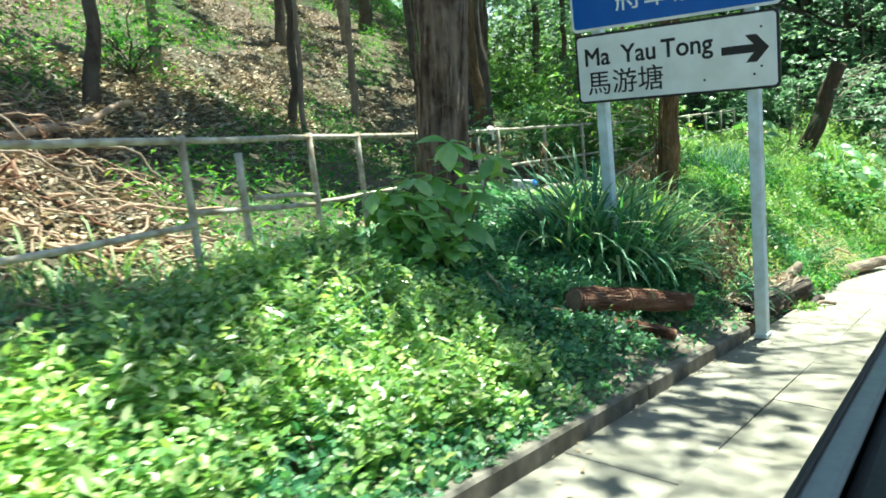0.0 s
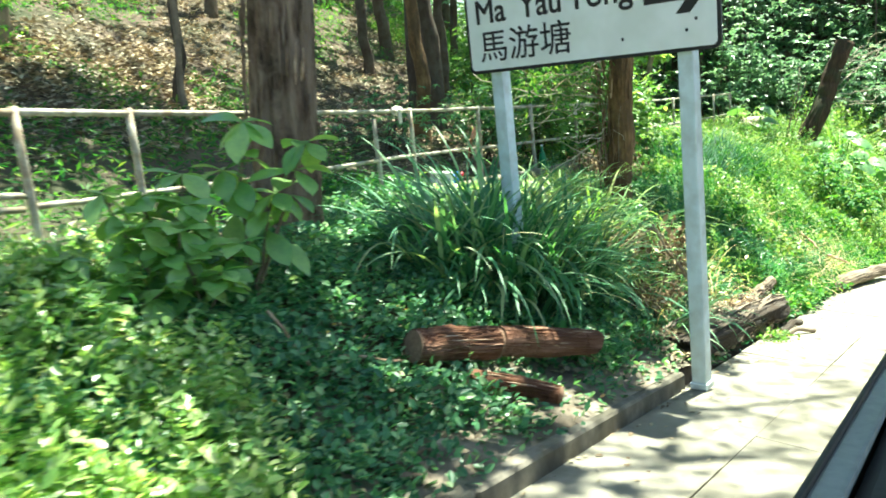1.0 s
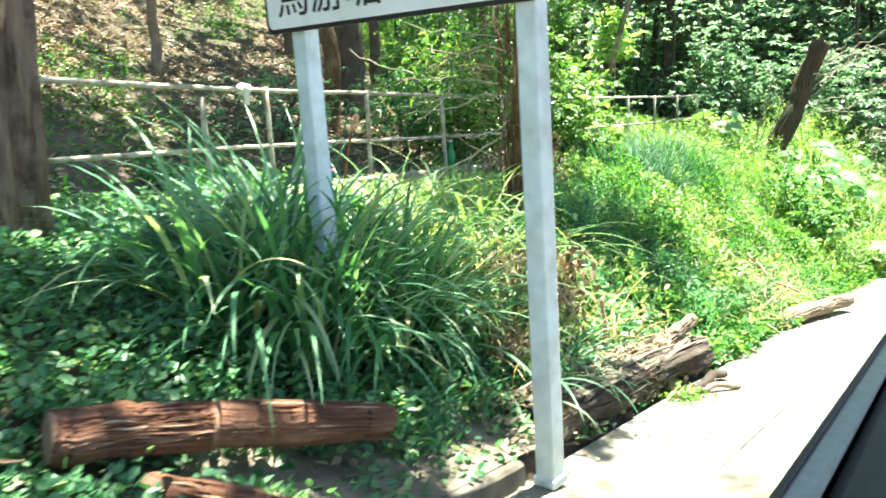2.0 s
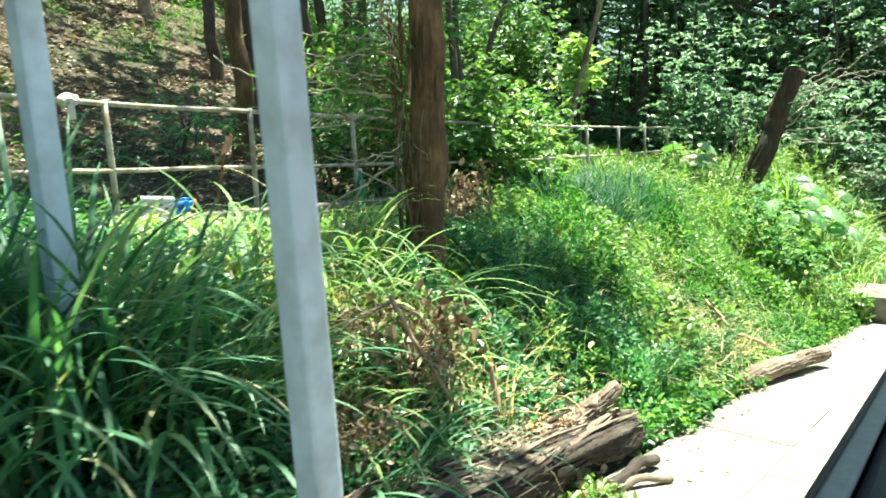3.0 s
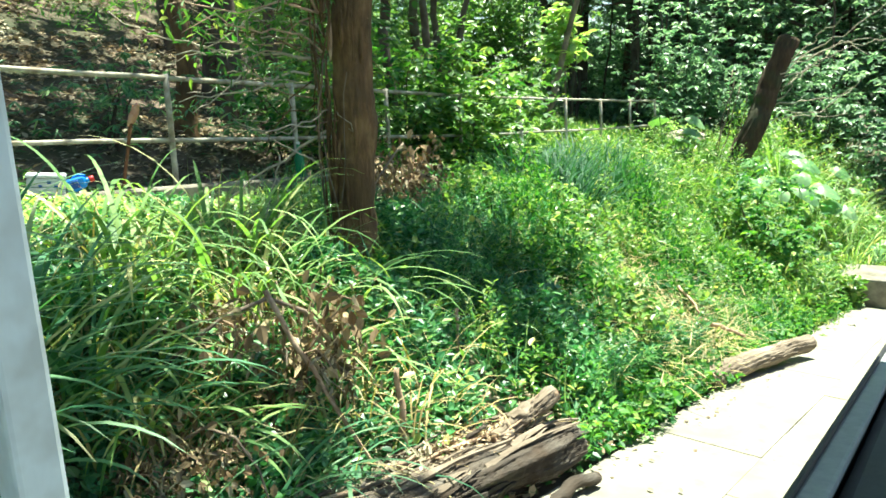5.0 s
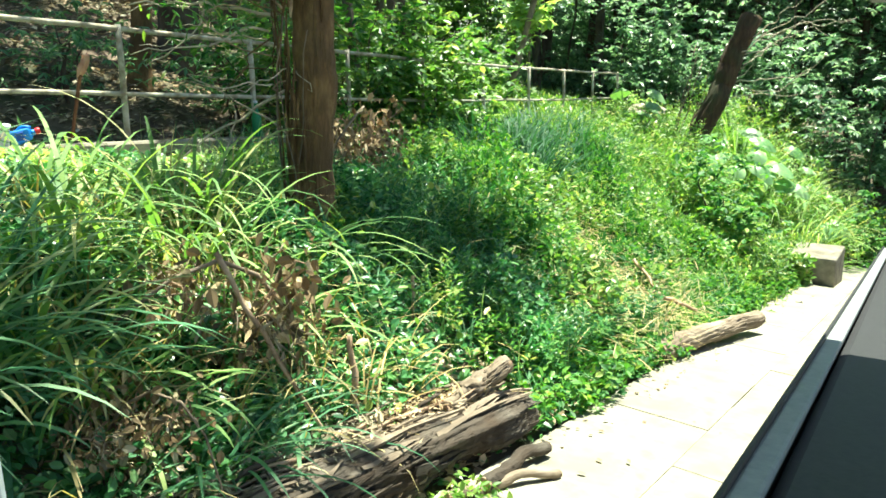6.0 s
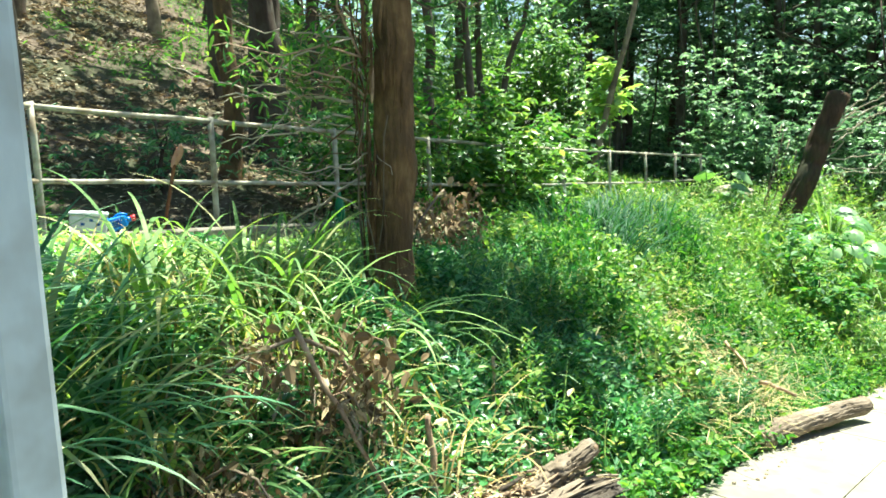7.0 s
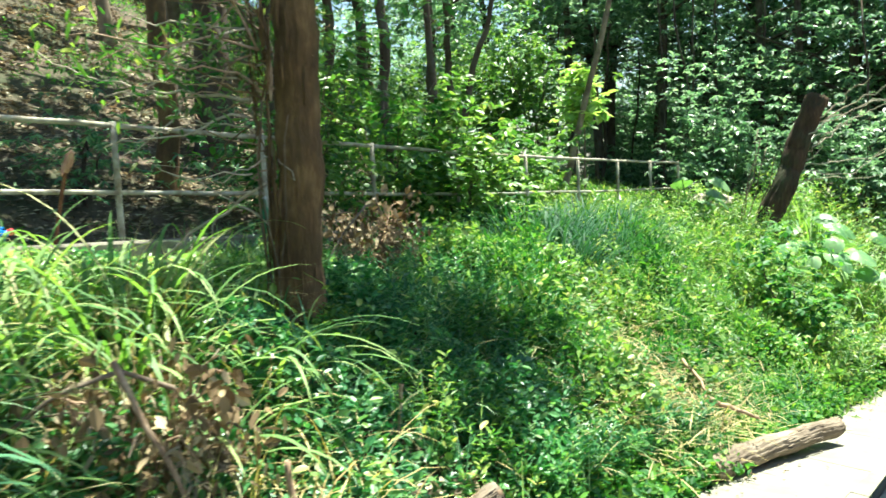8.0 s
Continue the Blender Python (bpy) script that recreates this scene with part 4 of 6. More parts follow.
SLOPE_HIGH = (
    (-15.3, 15.0, 10, 0.20, (0.03, 0), M_BARK_DARK), (-14.2, 13.3, 10, 0.13, (-0.02, 0), M_BARK_PALE), (-12.9, 14.6, 10, 0.17, (0.01, 0), M_BARK_DARK),
    (-16.8, 10.5, 10, 0.18, (-0.03, 0), M_BARK_DARK), (-17.2, 21.0, 10, 0.18, (0, 0), M_BARK_DARK), (-14.0, 20.5, 9, 0.15, (0, 0), M_BARK_DARK),
    (-12.2, 19.2, 9, 0.10, (0.03, 0), M_BARK_DARK), (-18.5, 17.5, 10, 0.18, (0, 0), M_BARK_DARK), (-15.5, 18.2, 9, 0.15, (0, 0.02), M_BARK_DARK),
    (-13.2, 17.0, 9, 0.12, (0.03, 0), M_BARK_DARK), (-17.6, 19.0, 8, 0.15, (0.02, 0), M_BARK_DARK), (-20.5, 20.5, 9, 0.16, (0, 0), M_BARK_DARK))
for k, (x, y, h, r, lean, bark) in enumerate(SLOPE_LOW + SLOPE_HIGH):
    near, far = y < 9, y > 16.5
    # crowns nearer than the far ones are unseen; offset and density shape slope shade
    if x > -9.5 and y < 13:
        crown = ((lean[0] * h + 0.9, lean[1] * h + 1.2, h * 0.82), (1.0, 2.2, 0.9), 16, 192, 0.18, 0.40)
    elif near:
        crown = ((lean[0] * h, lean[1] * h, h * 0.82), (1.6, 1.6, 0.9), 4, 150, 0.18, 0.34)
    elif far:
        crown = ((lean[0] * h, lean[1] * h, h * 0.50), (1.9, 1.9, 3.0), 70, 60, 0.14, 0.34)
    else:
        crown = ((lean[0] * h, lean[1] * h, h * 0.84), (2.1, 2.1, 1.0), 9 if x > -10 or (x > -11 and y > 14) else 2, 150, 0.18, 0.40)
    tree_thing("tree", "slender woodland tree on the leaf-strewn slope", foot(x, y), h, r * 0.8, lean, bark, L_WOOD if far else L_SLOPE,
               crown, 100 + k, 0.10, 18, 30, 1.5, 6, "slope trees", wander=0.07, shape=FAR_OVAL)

# forked dark sapling and a pale leaning trunk past the handrail
fork = tree_thing("tree", "dark forked sapling beyond the handrail", foot(-9.9, 16.6), 5.5, 0.085, (-0.06, 0.02), M_BARK_DARK, L_HERB,
                  ((0, 0, 4.3), (1.5, 1.5, 1.1), 26, 40, 0.13, 0.3), 61, 0.05, 14, 22, 1.3, 5)
v, q = tube_arrays(crooked((0, 0, 0.1), (0.9, 0.5, 3.4), 12, 0.04, 5), np.linspace(0.07, 0.03, 12), 10, 0.05, 4, 2)
part_mesh("second_stem", quick_mesh("second_stem", v, q, M_BARK_DARK), fork)
tree_thing("tree", "pale leaning trunk at the end of the handrail", foot(-10.8, 20.6), 8, 0.075, (0.28, 0.10), M_BARK_PALE, L_WOOD,
           ((2.6, 0.8, 6.6), (2.2, 2.0, 1.5), 36, 40, 0.17, 0.4), 63, 0.06, 16, 26, 1.3, 6)

# the cut leaning stump
stump = thing("tree_stump", "dark leaning sawn tree stump standing in weeds", "tree stump", foot(-6.88, 20.4, 0.3))
rp = crooked((0, 0, -0.3), (0.90, 0.78, 2.55), 40, 0.012, 4)
sr = 0.205 * (1 - 0.16 * np.linspace(0, 1, 40)) * (1 + 0.35 * np.exp(-np.linspace(0, 2.8, 40) / 0.25))
part_mesh("trunk", tubes_mesh("trunk", [tube_arrays(rp, sr, 40, 0.10, 8, 3)], M_STUMP), stump)
bm = bmesh.new()
bmesh.ops.create_cone(bm, cap_ends=True, segments=26, radius1=0.165, radius2=0.16, depth=0.03)
bmesh.ops.transform(bm, matrix=Matrix.Translation(rp[-1]) @ Euler((-0.25, 0.25, 0)).to_matrix().to_4x4(), verts=bm.verts)
part("cut_top", bm, M_LOG_CUT, stump, "sawn top")
for k in range(7):
    a = 0.6 * k
    v, q = tube_arrays(crooked((0.25 * math.cos(a), 0.25 * math.sin(a), -0.1), (0.35 + 0.2 * math.cos(a), 0.35 + 0.2 * math.sin(a), 1.2 + 0.15 * k), 10, 0.03, k), np.linspace(0.016, 0.006, 10), 6)
    part_mesh("sucker", quick_mesh("sucker", v, q, M_BARK_PALE), stump)

for k in range(10):
    brng = np.random.default_rng(300 + k)
    start = rp[int(brng.integers(20, 34))]
    e = (start[0] + brng.uniform(0.7, 2.0), start[1] + brng.uniform(-0.2, 0.6), start[2] + brng.uniform(-0.1, 1.0))
    v, q = tube_arrays(crooked(start, e, 14, 0.045, k, sag=0.12 if k % 2 else -0.15), np.linspace(0.014, 0.004, 14), 6)
    part_mesh("branch", quick_mesh("branch", v, q, M_TWIG), stump, "thin pale leafless branch")

# woodland behind: six grown trees, repeated; the first three carry their crowns high over bare stems
WOODS = []
for k in range(6):
    h = (11.5, 13, 12, 9.5, 10.5, 8.5)[k]
    high = k < 3
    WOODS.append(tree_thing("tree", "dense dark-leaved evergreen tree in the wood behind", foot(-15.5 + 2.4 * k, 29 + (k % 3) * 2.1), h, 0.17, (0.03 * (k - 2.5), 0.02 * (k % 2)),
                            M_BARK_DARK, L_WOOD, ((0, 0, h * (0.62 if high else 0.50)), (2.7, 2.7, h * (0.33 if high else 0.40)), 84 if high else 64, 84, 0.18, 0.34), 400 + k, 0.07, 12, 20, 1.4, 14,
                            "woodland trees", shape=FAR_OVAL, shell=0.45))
wrng = np.random.default_rng(77)
for k in range(30):
    row = k // 10
    x = -21.5 + (k % 10) * 2.55 + wrng.uniform(-1, 1)
    y = 27.0 + row * 4.2 + wrng.uniform(-1.2, 1.2) + max(0, -(x + 14)) * 0.15
    if x > -4 and row < 2:
        continue
    if x > -13 and row == 0:
        y += 3.0
    src = WOODS[int(wrng.integers(0, 3)) + (3 if (x > -12.5 and row == 0) else 0)]
    copy_thing(src, Matrix.Translation(foot(x, y)) @ Matrix.Rotation(wrng.uniform(0, 6.28), 4, "Z") @ Matrix.Scale(wrng.uniform(0.85, 1.15), 4))
for k in range(8):
    src = WOODS[int(wrng.integers(0, 6))]
    copy_thing(src, Matrix.Translation(foot(-1.5 + wrng.uniform(-2.5, 2.5), 26 + k * 2.6)) @ Matrix.Rotation(wrng.uniform(0, 6.28), 4, "Z"))
# the wood goes on behind the shoulder of the slope
for x, y in ((-25.0, 28.0), (-27.5, 27.2), (-29.2, 30.6), (-31.6, 29.0), (-33.2, 33.0), (-26.6, 32.4), (-35.5, 30.5), (-30.5, 34.5)):
    src = WOODS[3 + int(wrng.integers(0, 3))]
    copy_thing(src, Matrix.Translation(foot(x, y)) @ Matrix.Rotation(wrng.uniform(0, 6.28), 4, "Z") @ Matrix.Scale(wrng.uniform(0.9, 1.15), 4))
# bare dark stems under the crowns
for k in range(22):
    x, y = -19 + k * 0.62 + wrng.uniform(-0.3, 0.3), 25.8 + wrng.uniform(0, 5.0)
    ob = thing("stem", "thin dark woodland stem under the crowns", "tree", foot(x, y), "woodland stems")
    top = (wrng.normal(0, 0.5), wrng.normal(0, 0.4), wrng.uniform(4.5, 7.0))
    r = wrng.uniform(0.03, 0.075)
    part_mesh("trunk", quick_mesh("trunk", *tube_arrays(crooked((0, 0, -0.2), top, 12, 0.06, 800 + k), np.linspace(r, r * 0.5, 12), 10, 0.06, 4, k), M_BARK_DARK), ob)

# understorey bushes
def bush(name, label, x, y, rx, rz, clumps, per, size, leaf, seed, group="", shape=OVAL):
    ob = thing(name, label, "bush", foot(x, y), group)
    c, v, q = crown_arrays((0, 0, rz * 0.9), (rx, rx, rz), clumps, per, size, seed, 0.16 + 0.1 * rx, shape, 0.2)
    corners = len(shape)
    keep = v.reshape(-1, corners, 3)[:, :, 2].min(axis=1) > -0.15
    q = q.reshape(-1, len(LEAF_Q[corners]), 4)[keep].reshape(-1, 4)
    part_mesh("foliage", quick_mesh("foliage", v, q, leaf, False), ob)
    for k in range(6):
        v, q = tube_arrays(crooked((0.1 * math.cos(k), 0.1 * math.sin(k), -0.1), c[k * 3 % len(c)], 8, 0.03, seed + k), np.linspace(0.022, 0.007, 8), 6)
        part_mesh("stem", quick_mesh("stem", v, q, M_BARK_DARK), ob)
    return ob


for k in range(26):
    x = -24 + k * 0.86 + wrng.uniform(-0.4, 0.4)
    low = x < -10
    bush("bush", "dark leafy bush at the edge of the wood", x, (28.3 if low else 25.2) + wrng.uniform(-0.6, 0.9) + max(0, -(x + 12)) * 0.2, 1.2,
         wrng.uniform(0.5, 1.2) if low else wrng.uniform(1.3, 2.4), 40, 48, 0.15, L_WOOD, 500 + k, "woodland bushes", FAR_OVAL)
for k in range(11):
    x = -12.6 - k * 0.85
    bush("bush", "shaded green bush among the slope trees", x, 22.6 + 0.32 * k + wrng.uniform(-0.6, 0.6), 1.2, wrng.uniform(1.4, 2.4), 54, 44, 0.15, L_SLOPE, 530 + k, "woodland bushes", FAR_OVAL)
for k in range(6):
    bush("bush", "loose dark bush under the woodland crowns", -13.0 + 0.62 * k, 28.6 + wrng.uniform(-0.7, 0.7), 1.0, wrng.uniform(1.2, 2.2), 30, 42, 0.15, L_WOOD, 570 + k, "woodland bushes", FAR_OVAL)
far_bush = bush("bush", "tall dark bush deep in the wood", -20.0, 36.0, 2.0, 2.2, 70, 42, 0.24, L_WOOD, 590, "woodland bushes", FAR_OVAL)
for k in range(22):
    x = -24 + k * 1.3 + wrng.uniform(-0.6, 0.6)
    copy_thing(far_bush, Matrix.Translation(foot(x, 40.0 + wrng.uniform(-1.5, 4))) @ Matrix.Rotation(wrng.uniform(0, 6.28), 4, "Z") @ Matrix.Scale(wrng.uniform(1.2, 1.9), 4))
bush("bush", "bright green leafy bush behind the handrail", -7.2, 14.2, 0.9, 0.9, 60, 50, 0.10, L_SUNNY, 551, "bank bushes")
bush("bush", "bright green leafy bush on the slope behind the handrail", -8.3, 15.0, 0.9, 0.6, 50, 40, 0.10, L_HERB, 553, "bank bushes")
bush("bush", "bright green leafy bush on the slope behind the handrail", -9.6, 17.6, 1.3, 0.7, 60, 40, 0.13, L_SLOPE, 554, "bank bushes")
tree_thing("sapling", "young tree with bright yellow-green broad leaves", foot(-10.55, 21.2), 2.9, 0.03, (0.02, 0.0), M_BARK_PALE, L_BRIGHT,
           ((0.05, 0, 2.3), (0.42, 0.42, 0.55), 22, 18, 0.25, 0.16), 555, 0.03, 10, 16, 1.3, 6)
bush("bush", "small feathery light green bush at the end of the handrail", -9.1, 22.8, 0.4, 0.45, 26, 30, 0.13, L_BRIGHT, 565, "bank bushes", SLIM)
bush("bush", "low bush overhanging the pavement", -4.6, 17.0, 0.8, 0.7, 50, 40, 0.09, L_HERB, 556, "bank bushes")
bush("bush", "low bush overhanging the pavement", -4.3, 22.6, 0.9, 0.9, 50, 40, 0.10, L_HERB, 557, "bank bushes")
bush("bush", "fern-like green bush on the shaded slope", -8.6, 10.6, 0.9, 0.55, 40, 30, 0.09, L_IVY, 558, "bank bushes", SLIM)
bush("bush", "fern-like green bush on the shaded slope", -9.3, 5.6, 0.9, 0.5, 40, 30, 0.09, L_HERB, 559, "bank bushes", SLIM)
bush("bush", "fern-like green bush on the shaded slope", -8.3, 12.5, 0.8, 0.7, 40, 30, 0.10, L_IVY, 560, "bank bushes", SLIM)
bush("bush", "bright green bush between the trunks", -9.3, 13.6, 0.8, 0.7, 40, 36, 0.10, L_SLOPE, 561, "bank bushes", SLIM)
bush("bush", "bright green bush between the trunks", -11.5, 16.0, 1.4, 0.9, 60, 36, 0.13, L_SLOPE, 562, "bank bushes", SLIM)


def spray_shrub(label, x, y, height, reach, branches, size, seed, toward=(0.0, 0.0)):
    """Arching thin branches with flat leafy side twigs, loose enough to see through."""
    ob = thing("shrub", label, "shrub", foot(x, y), "arching shrubs")
    r = np.random.default_rng(seed)
    for k in range(branches):
        a = r.uniform(0, 6.283)
        up, out = height * r.uniform(0.35, 1.0), reach * r.uniform(0.35, 1.0)
        ex, ey = out * math.cos(a) + toward[0], out * math.sin(a) + toward[1]
        t = np.linspace(0, 1, 12)
        pts = np.stack([0.1 * math.cos(a) + ex * t ** 1.5, 0.1 * math.sin(a) + ey * t ** 1.5, -0.05 + up * (1.25 * t - 0.32 * t ** 3.2)], -1)
        pts[1:] += r.normal(0, 0.018, (11, 3))
        stem = part_mesh("branch", quick_mesh("branch", *tube_arrays(pts, np.linspace(0.011, 0.003, 12), 6), M_BARK_DARK if k % 3 else M_BARK_PALE), ob)
        pos, yaw, dip = [], [], []
        for i in range(3, 12):
            for side in (-1, 1):
                ya = a + side * r.uniform(0.5, 1.3)
                ln = r.uniform(0.16, 0.42)
                m = int(r.integers(5, 10))
                f = np.linspace(0.15, 1, m)
                q = pts[i] + np.stack([np.cos(ya) * f * ln, np.sin(ya) * f * ln, -0.28 * ln * f ** 2 + r.normal(0, 0.012, m)], -1)
                pos.append(q)
                yaw.append(ya + np.where(np.arange(m) % 2, 0.8, -0.8) * r.uniform(0.6, 1.1, m))
                dip.append(r.normal(-0.25, 0.3, m))
        pos, yaw, dip = np.vstack(pos), np.concatenate(yaw), np.concatenate(dip)
        n = len(pos)
        v, q = leaves_arrays(pos, size * r.uniform(0.6, 1.35, n), yaw, dip, r.normal(0, 0.35, n), OVAL)
        part_mesh("foliage", quick_mesh("foliage", v, q, (L_SUNNY, L_HERB, L_SUNNY, L_SLOPE)[k % 4], False), stem)
    return ob


spray_shrub("arching shrub with loose sprays of bright green leaves behind the handrail", -7.35, 12.35, 2.4, 0.95, 16, 0.09, 41)
spray_shrub("low arching shrub with yellow-green leaves beside the handrail", -7.25, 14.3, 1.2, 0.7, 13, 0.09, 42)
spray_shrub("arching leafy shrub on the slope behind the handrail", -7.7, 13.7, 2.3, 1.1, 18, 0.10, 43)
spray_shrub("arching leafy shrub on the slope behind the handrail", -9.0, 16.2, 1.7, 1.2, 16, 0.11, 44)

# hanging sprays and dead twigs on the red-brown trunk
spray = thing("hanging_spray", "leafy side shoots and dead twigs on the red-brown trunk", "branches", foot(-4.82, 10.48))
for k in range(60):
    brng = np.random.default_rng(900 + k)
    if k < 36 and k % 2:
        continue
    z0 = brng.uniform(1.0, 2.9) if k < 36 else brng.uniform(1.6, 3.6)
    a = brng.uniform(2.2, 5.0) if k < 36 else brng.uniform(0.3, 2.3)
    ln = brng.uniform(0.5, 1.25)
    e = (ln * math.cos(a), ln * math.sin(a), z0 + brng.uniform(-0.25, 0.35))
    pts = crooked((0.12 * math.cos(a), 0.12 * math.sin(a), z0), e, 10, 0.045, k, sag=-0.08)
    v, q = tube_arrays(pts, np.linspace(0.009, 0.003, 10), 6)
    part_mesh("twig", quick_mesh("twig", v, q, M_DEADWOOD if k % 4 else M_BARK_PALE), spray)
    n = 90
    p = pts[brng.integers(3, 10, n)] + brng.normal(size=(n, 3)) * 0.12
    if k % 3 == 1 or k >= 36:
        part_mesh("foliage", leaf_field("foliage", p, 0.075 * brng.uniform(0.6, 1.4, n), L_SUNNY if k % 4 else L_HERB, 0.7, SLIM, -0.2, 900 + k), spray)
for k in range(40):
    brng = np.random.default_rng(1500 + k)
    a = brng.normal(3.95, 0.55)
    s0 = brng.uniform(0.15, 0.6)
    z0 = brng.uniform(0.8, 2.6)
    e = (s0 * math.cos(a) + brng.normal(0, 0.28), s0 * math.sin(a) + brng.normal(0, 0.28), z0 + brng.normal(0, 0.2))
    v, q = tube_arrays(crooked((s0 * 0.4 * math.cos(a), s0 * 0.4 * math.sin(a), z0), e, 9, 0.03, k), np.linspace(0.006, 0.002, 9), 5)
    part_mesh("twig", quick_mesh("twig", v, q, (M_BARK_RED, M_TWIG, M_DEADWOOD)[k % 3]), spray)
for k in range(16):
    brng = np.random.default_rng(1300 + k)
    a = brng.uniform(2.6, 5.4)
    z0, z1 = brng.uniform(0.0, 1.6), brng.uniform(0.5, 1.4)
    drift, w = brng.normal(0, 0.5), brng.uniform(0.0, 0.05)
    pts = []
    for s in range(10):
        aa, rr = a + drift * s / 9 + 0.10 * math.sin(s * brng.uniform(0.8, 1.6) + k), 0.150 + w * (s / 9) ** 2 + 0.02 * (s < 1)
        pts.append((rr * math.cos(aa), rr * math.sin(aa), z0 + z1 * s / 9))
    v, q = tube_arrays(pts, np.linspace(0.007, 0.003, 10) * brng.uniform(0.6, 1.4), 6)
    part_mesh("vine", quick_mesh("vine", v, q, M_BARK_RED if k % 4 else M_BARK_PALE), spray)
for e0, e1, r in (((-0.1, -0.1, 1.35), (-0.75, -0.72, 1.42), 0.012), ((-0.5, -0.45, 1.40), (-1.1, -0.95, 1.72), 0.009), ((-0.1, -0.15, 1.25), (-0.62, -0.8, 1.12), 0.009),
                  ((-0.1, 0.0, 0.9), (-0.95, -0.5, 0.28), 0.012), ((-0.4, -0.3, 1.4), (-0.55, -0.75, 1.05), 0.007),
                  ((-0.1, -0.05, 1.55), (-0.95, -0.35, 1.62), 0.008), ((-0.1, -0.1, 1.75), (-0.8, -0.6, 1.95), 0.008), ((-0.5, -0.25, 1.6), (-0.9, -0.7, 1.38), 0.006),
                  ((-0.1, -0.1, 1.15), (-0.75, -0.35, 1.30), 0.007), ((-0.1, -0.1, 2.0), (-0.7, -0.3, 2.35), 0.008), ((-0.45, -0.2, 1.25), (-0.95, -0.55, 1.18), 0.005),
                  ((-0.1, -0.05, 0.6), (-0.55, -0.45, 0.95), 0.007), ((-0.3, -0.3, 0.75), (-0.42, -0.42, 0.2), 0.006)):
    v, q = tube_arrays(crooked(e0, e1, 10, 0.02, int(e1[2] * 100)), np.linspace(r, r * 0.4, 10), 6)
    part_mesh("twig", quick_mesh("twig", v, q, M_TWIG), spray)

# ---------------------------------------------------------------- broad-leaved shrub with single leaves
BROAD = []
for k in range(3):
    rows = 7
    t = np.linspace(0, 1, rows)
    w = np.array((0.02, 0.10, 0.20, 0.265, 0.27, 0.19, 0.01)) * (0.9 + 0.1 * k)
    droop = -(0.16 + 0.10 * k) * t ** 2
    vs = []
    for ti, wi, zi in zip(t, w, droop):
        vs += [(-wi, ti, zi + 0.22 * wi), (0, ti, zi), (wi, ti, zi + 0.22 * wi)]
    fs = []
    for i in range(rows - 1):
        fs += [(3 * i, 3 * i + 1, 3 * i + 4, 3 * i + 3), (3 * i + 1, 3 * i + 2, 3 * i + 5, 3 * i + 4)]
    BROAD.append(mesh_of("leaf", vs, fs, L_SHRUB))
shrub_rng = random.Random(9)


def broad_shrub(x, y, heads, label, leaf_size=(0.13, 0.23), leaves=(9, 6, 5, 4)):
    """Stems from one root to heads given in the world; each ends in a drooping whorl of large leaves."""
    at = Vector(foot(x, y))
    ob = thing("shrub", label, "shrub", at, "broad-leaved shrubs")
    for s, head in enumerate(heads):
        end = Vector(head) - at
        pts = crooked((0.03 * s, 0, -0.05), end, 8, 0.015, s)
        stem = part_mesh("stem", quick_mesh("stem", *tube_arrays(pts, np.linspace(0.013, 0.006, 8), 8), M_BARK_PALE), ob)
        for whorl, n in zip((7, 6, 5, 3), leaves):
            c = pts[whorl]
            a0 = shrub_rng.uniform(0, 6.28)
            for j in range(n):
                leaf = place(new("leaf", shrub_rng.choice(BROAD)), stem)
                s1 = shrub_rng.uniform(*leaf_size)
                tip = shrub_rng.uniform(-0.75, 0.55)
                leaf.matrix_basis = Matrix.Translation(c) @ Euler((tip, shrub_rng.uniform(-0.3, 0.3), a0 + j * 6.283 / n + shrub_rng.uniform(-0.25, 0.25))).to_matrix().to_4x4() @ Matrix.Scale(s1, 4)
    return ob


broad_shrub(-3.80, 5.15, ((-3.80, 5.29, 1.235), (-3.54, 5.50, 1.095), (-3.92, 5.20, 0.98), (-3.66, 5.34, 0.84)), "shrub with large glossy light green leaves", (0.17, 0.27), (8, 4, 2, 1))
broad_shrub(-3.72, 4.72, ((-3.51, 4.99, 0.645), (-3.60, 4.73, 0.76), (-3.90, 4.70, 0.92), (-3.80, 4.47, 0.98), (-3.90, 4.94, 1.0), (-3.42, 4.82, 0.55), (-3.72, 4.85, 0.86), (-3.68, 4.58, 0.80), (-3.98, 4.82, 0.82), (-3.50, 4.68, 0.62)),
            "low shrub crowded with glossy light green leaves", (0.13, 0.21), (9, 7, 5, 3))
broad_shrub(-3.68, 4.35, ((-3.60, 4.41, 0.61), (-3.52, 4.28, 0.50), (-3.80, 4.25, 0.70), (-3.50, 4.55, 0.52), (-3.70, 4.45, 0.68), (-3.62, 4.22, 0.58)),
            "low shrub crowded with glossy light green leaves", (0.09, 0.16), (10, 8, 6, 5))

# taro-like plants with big round leaves
TARO = []
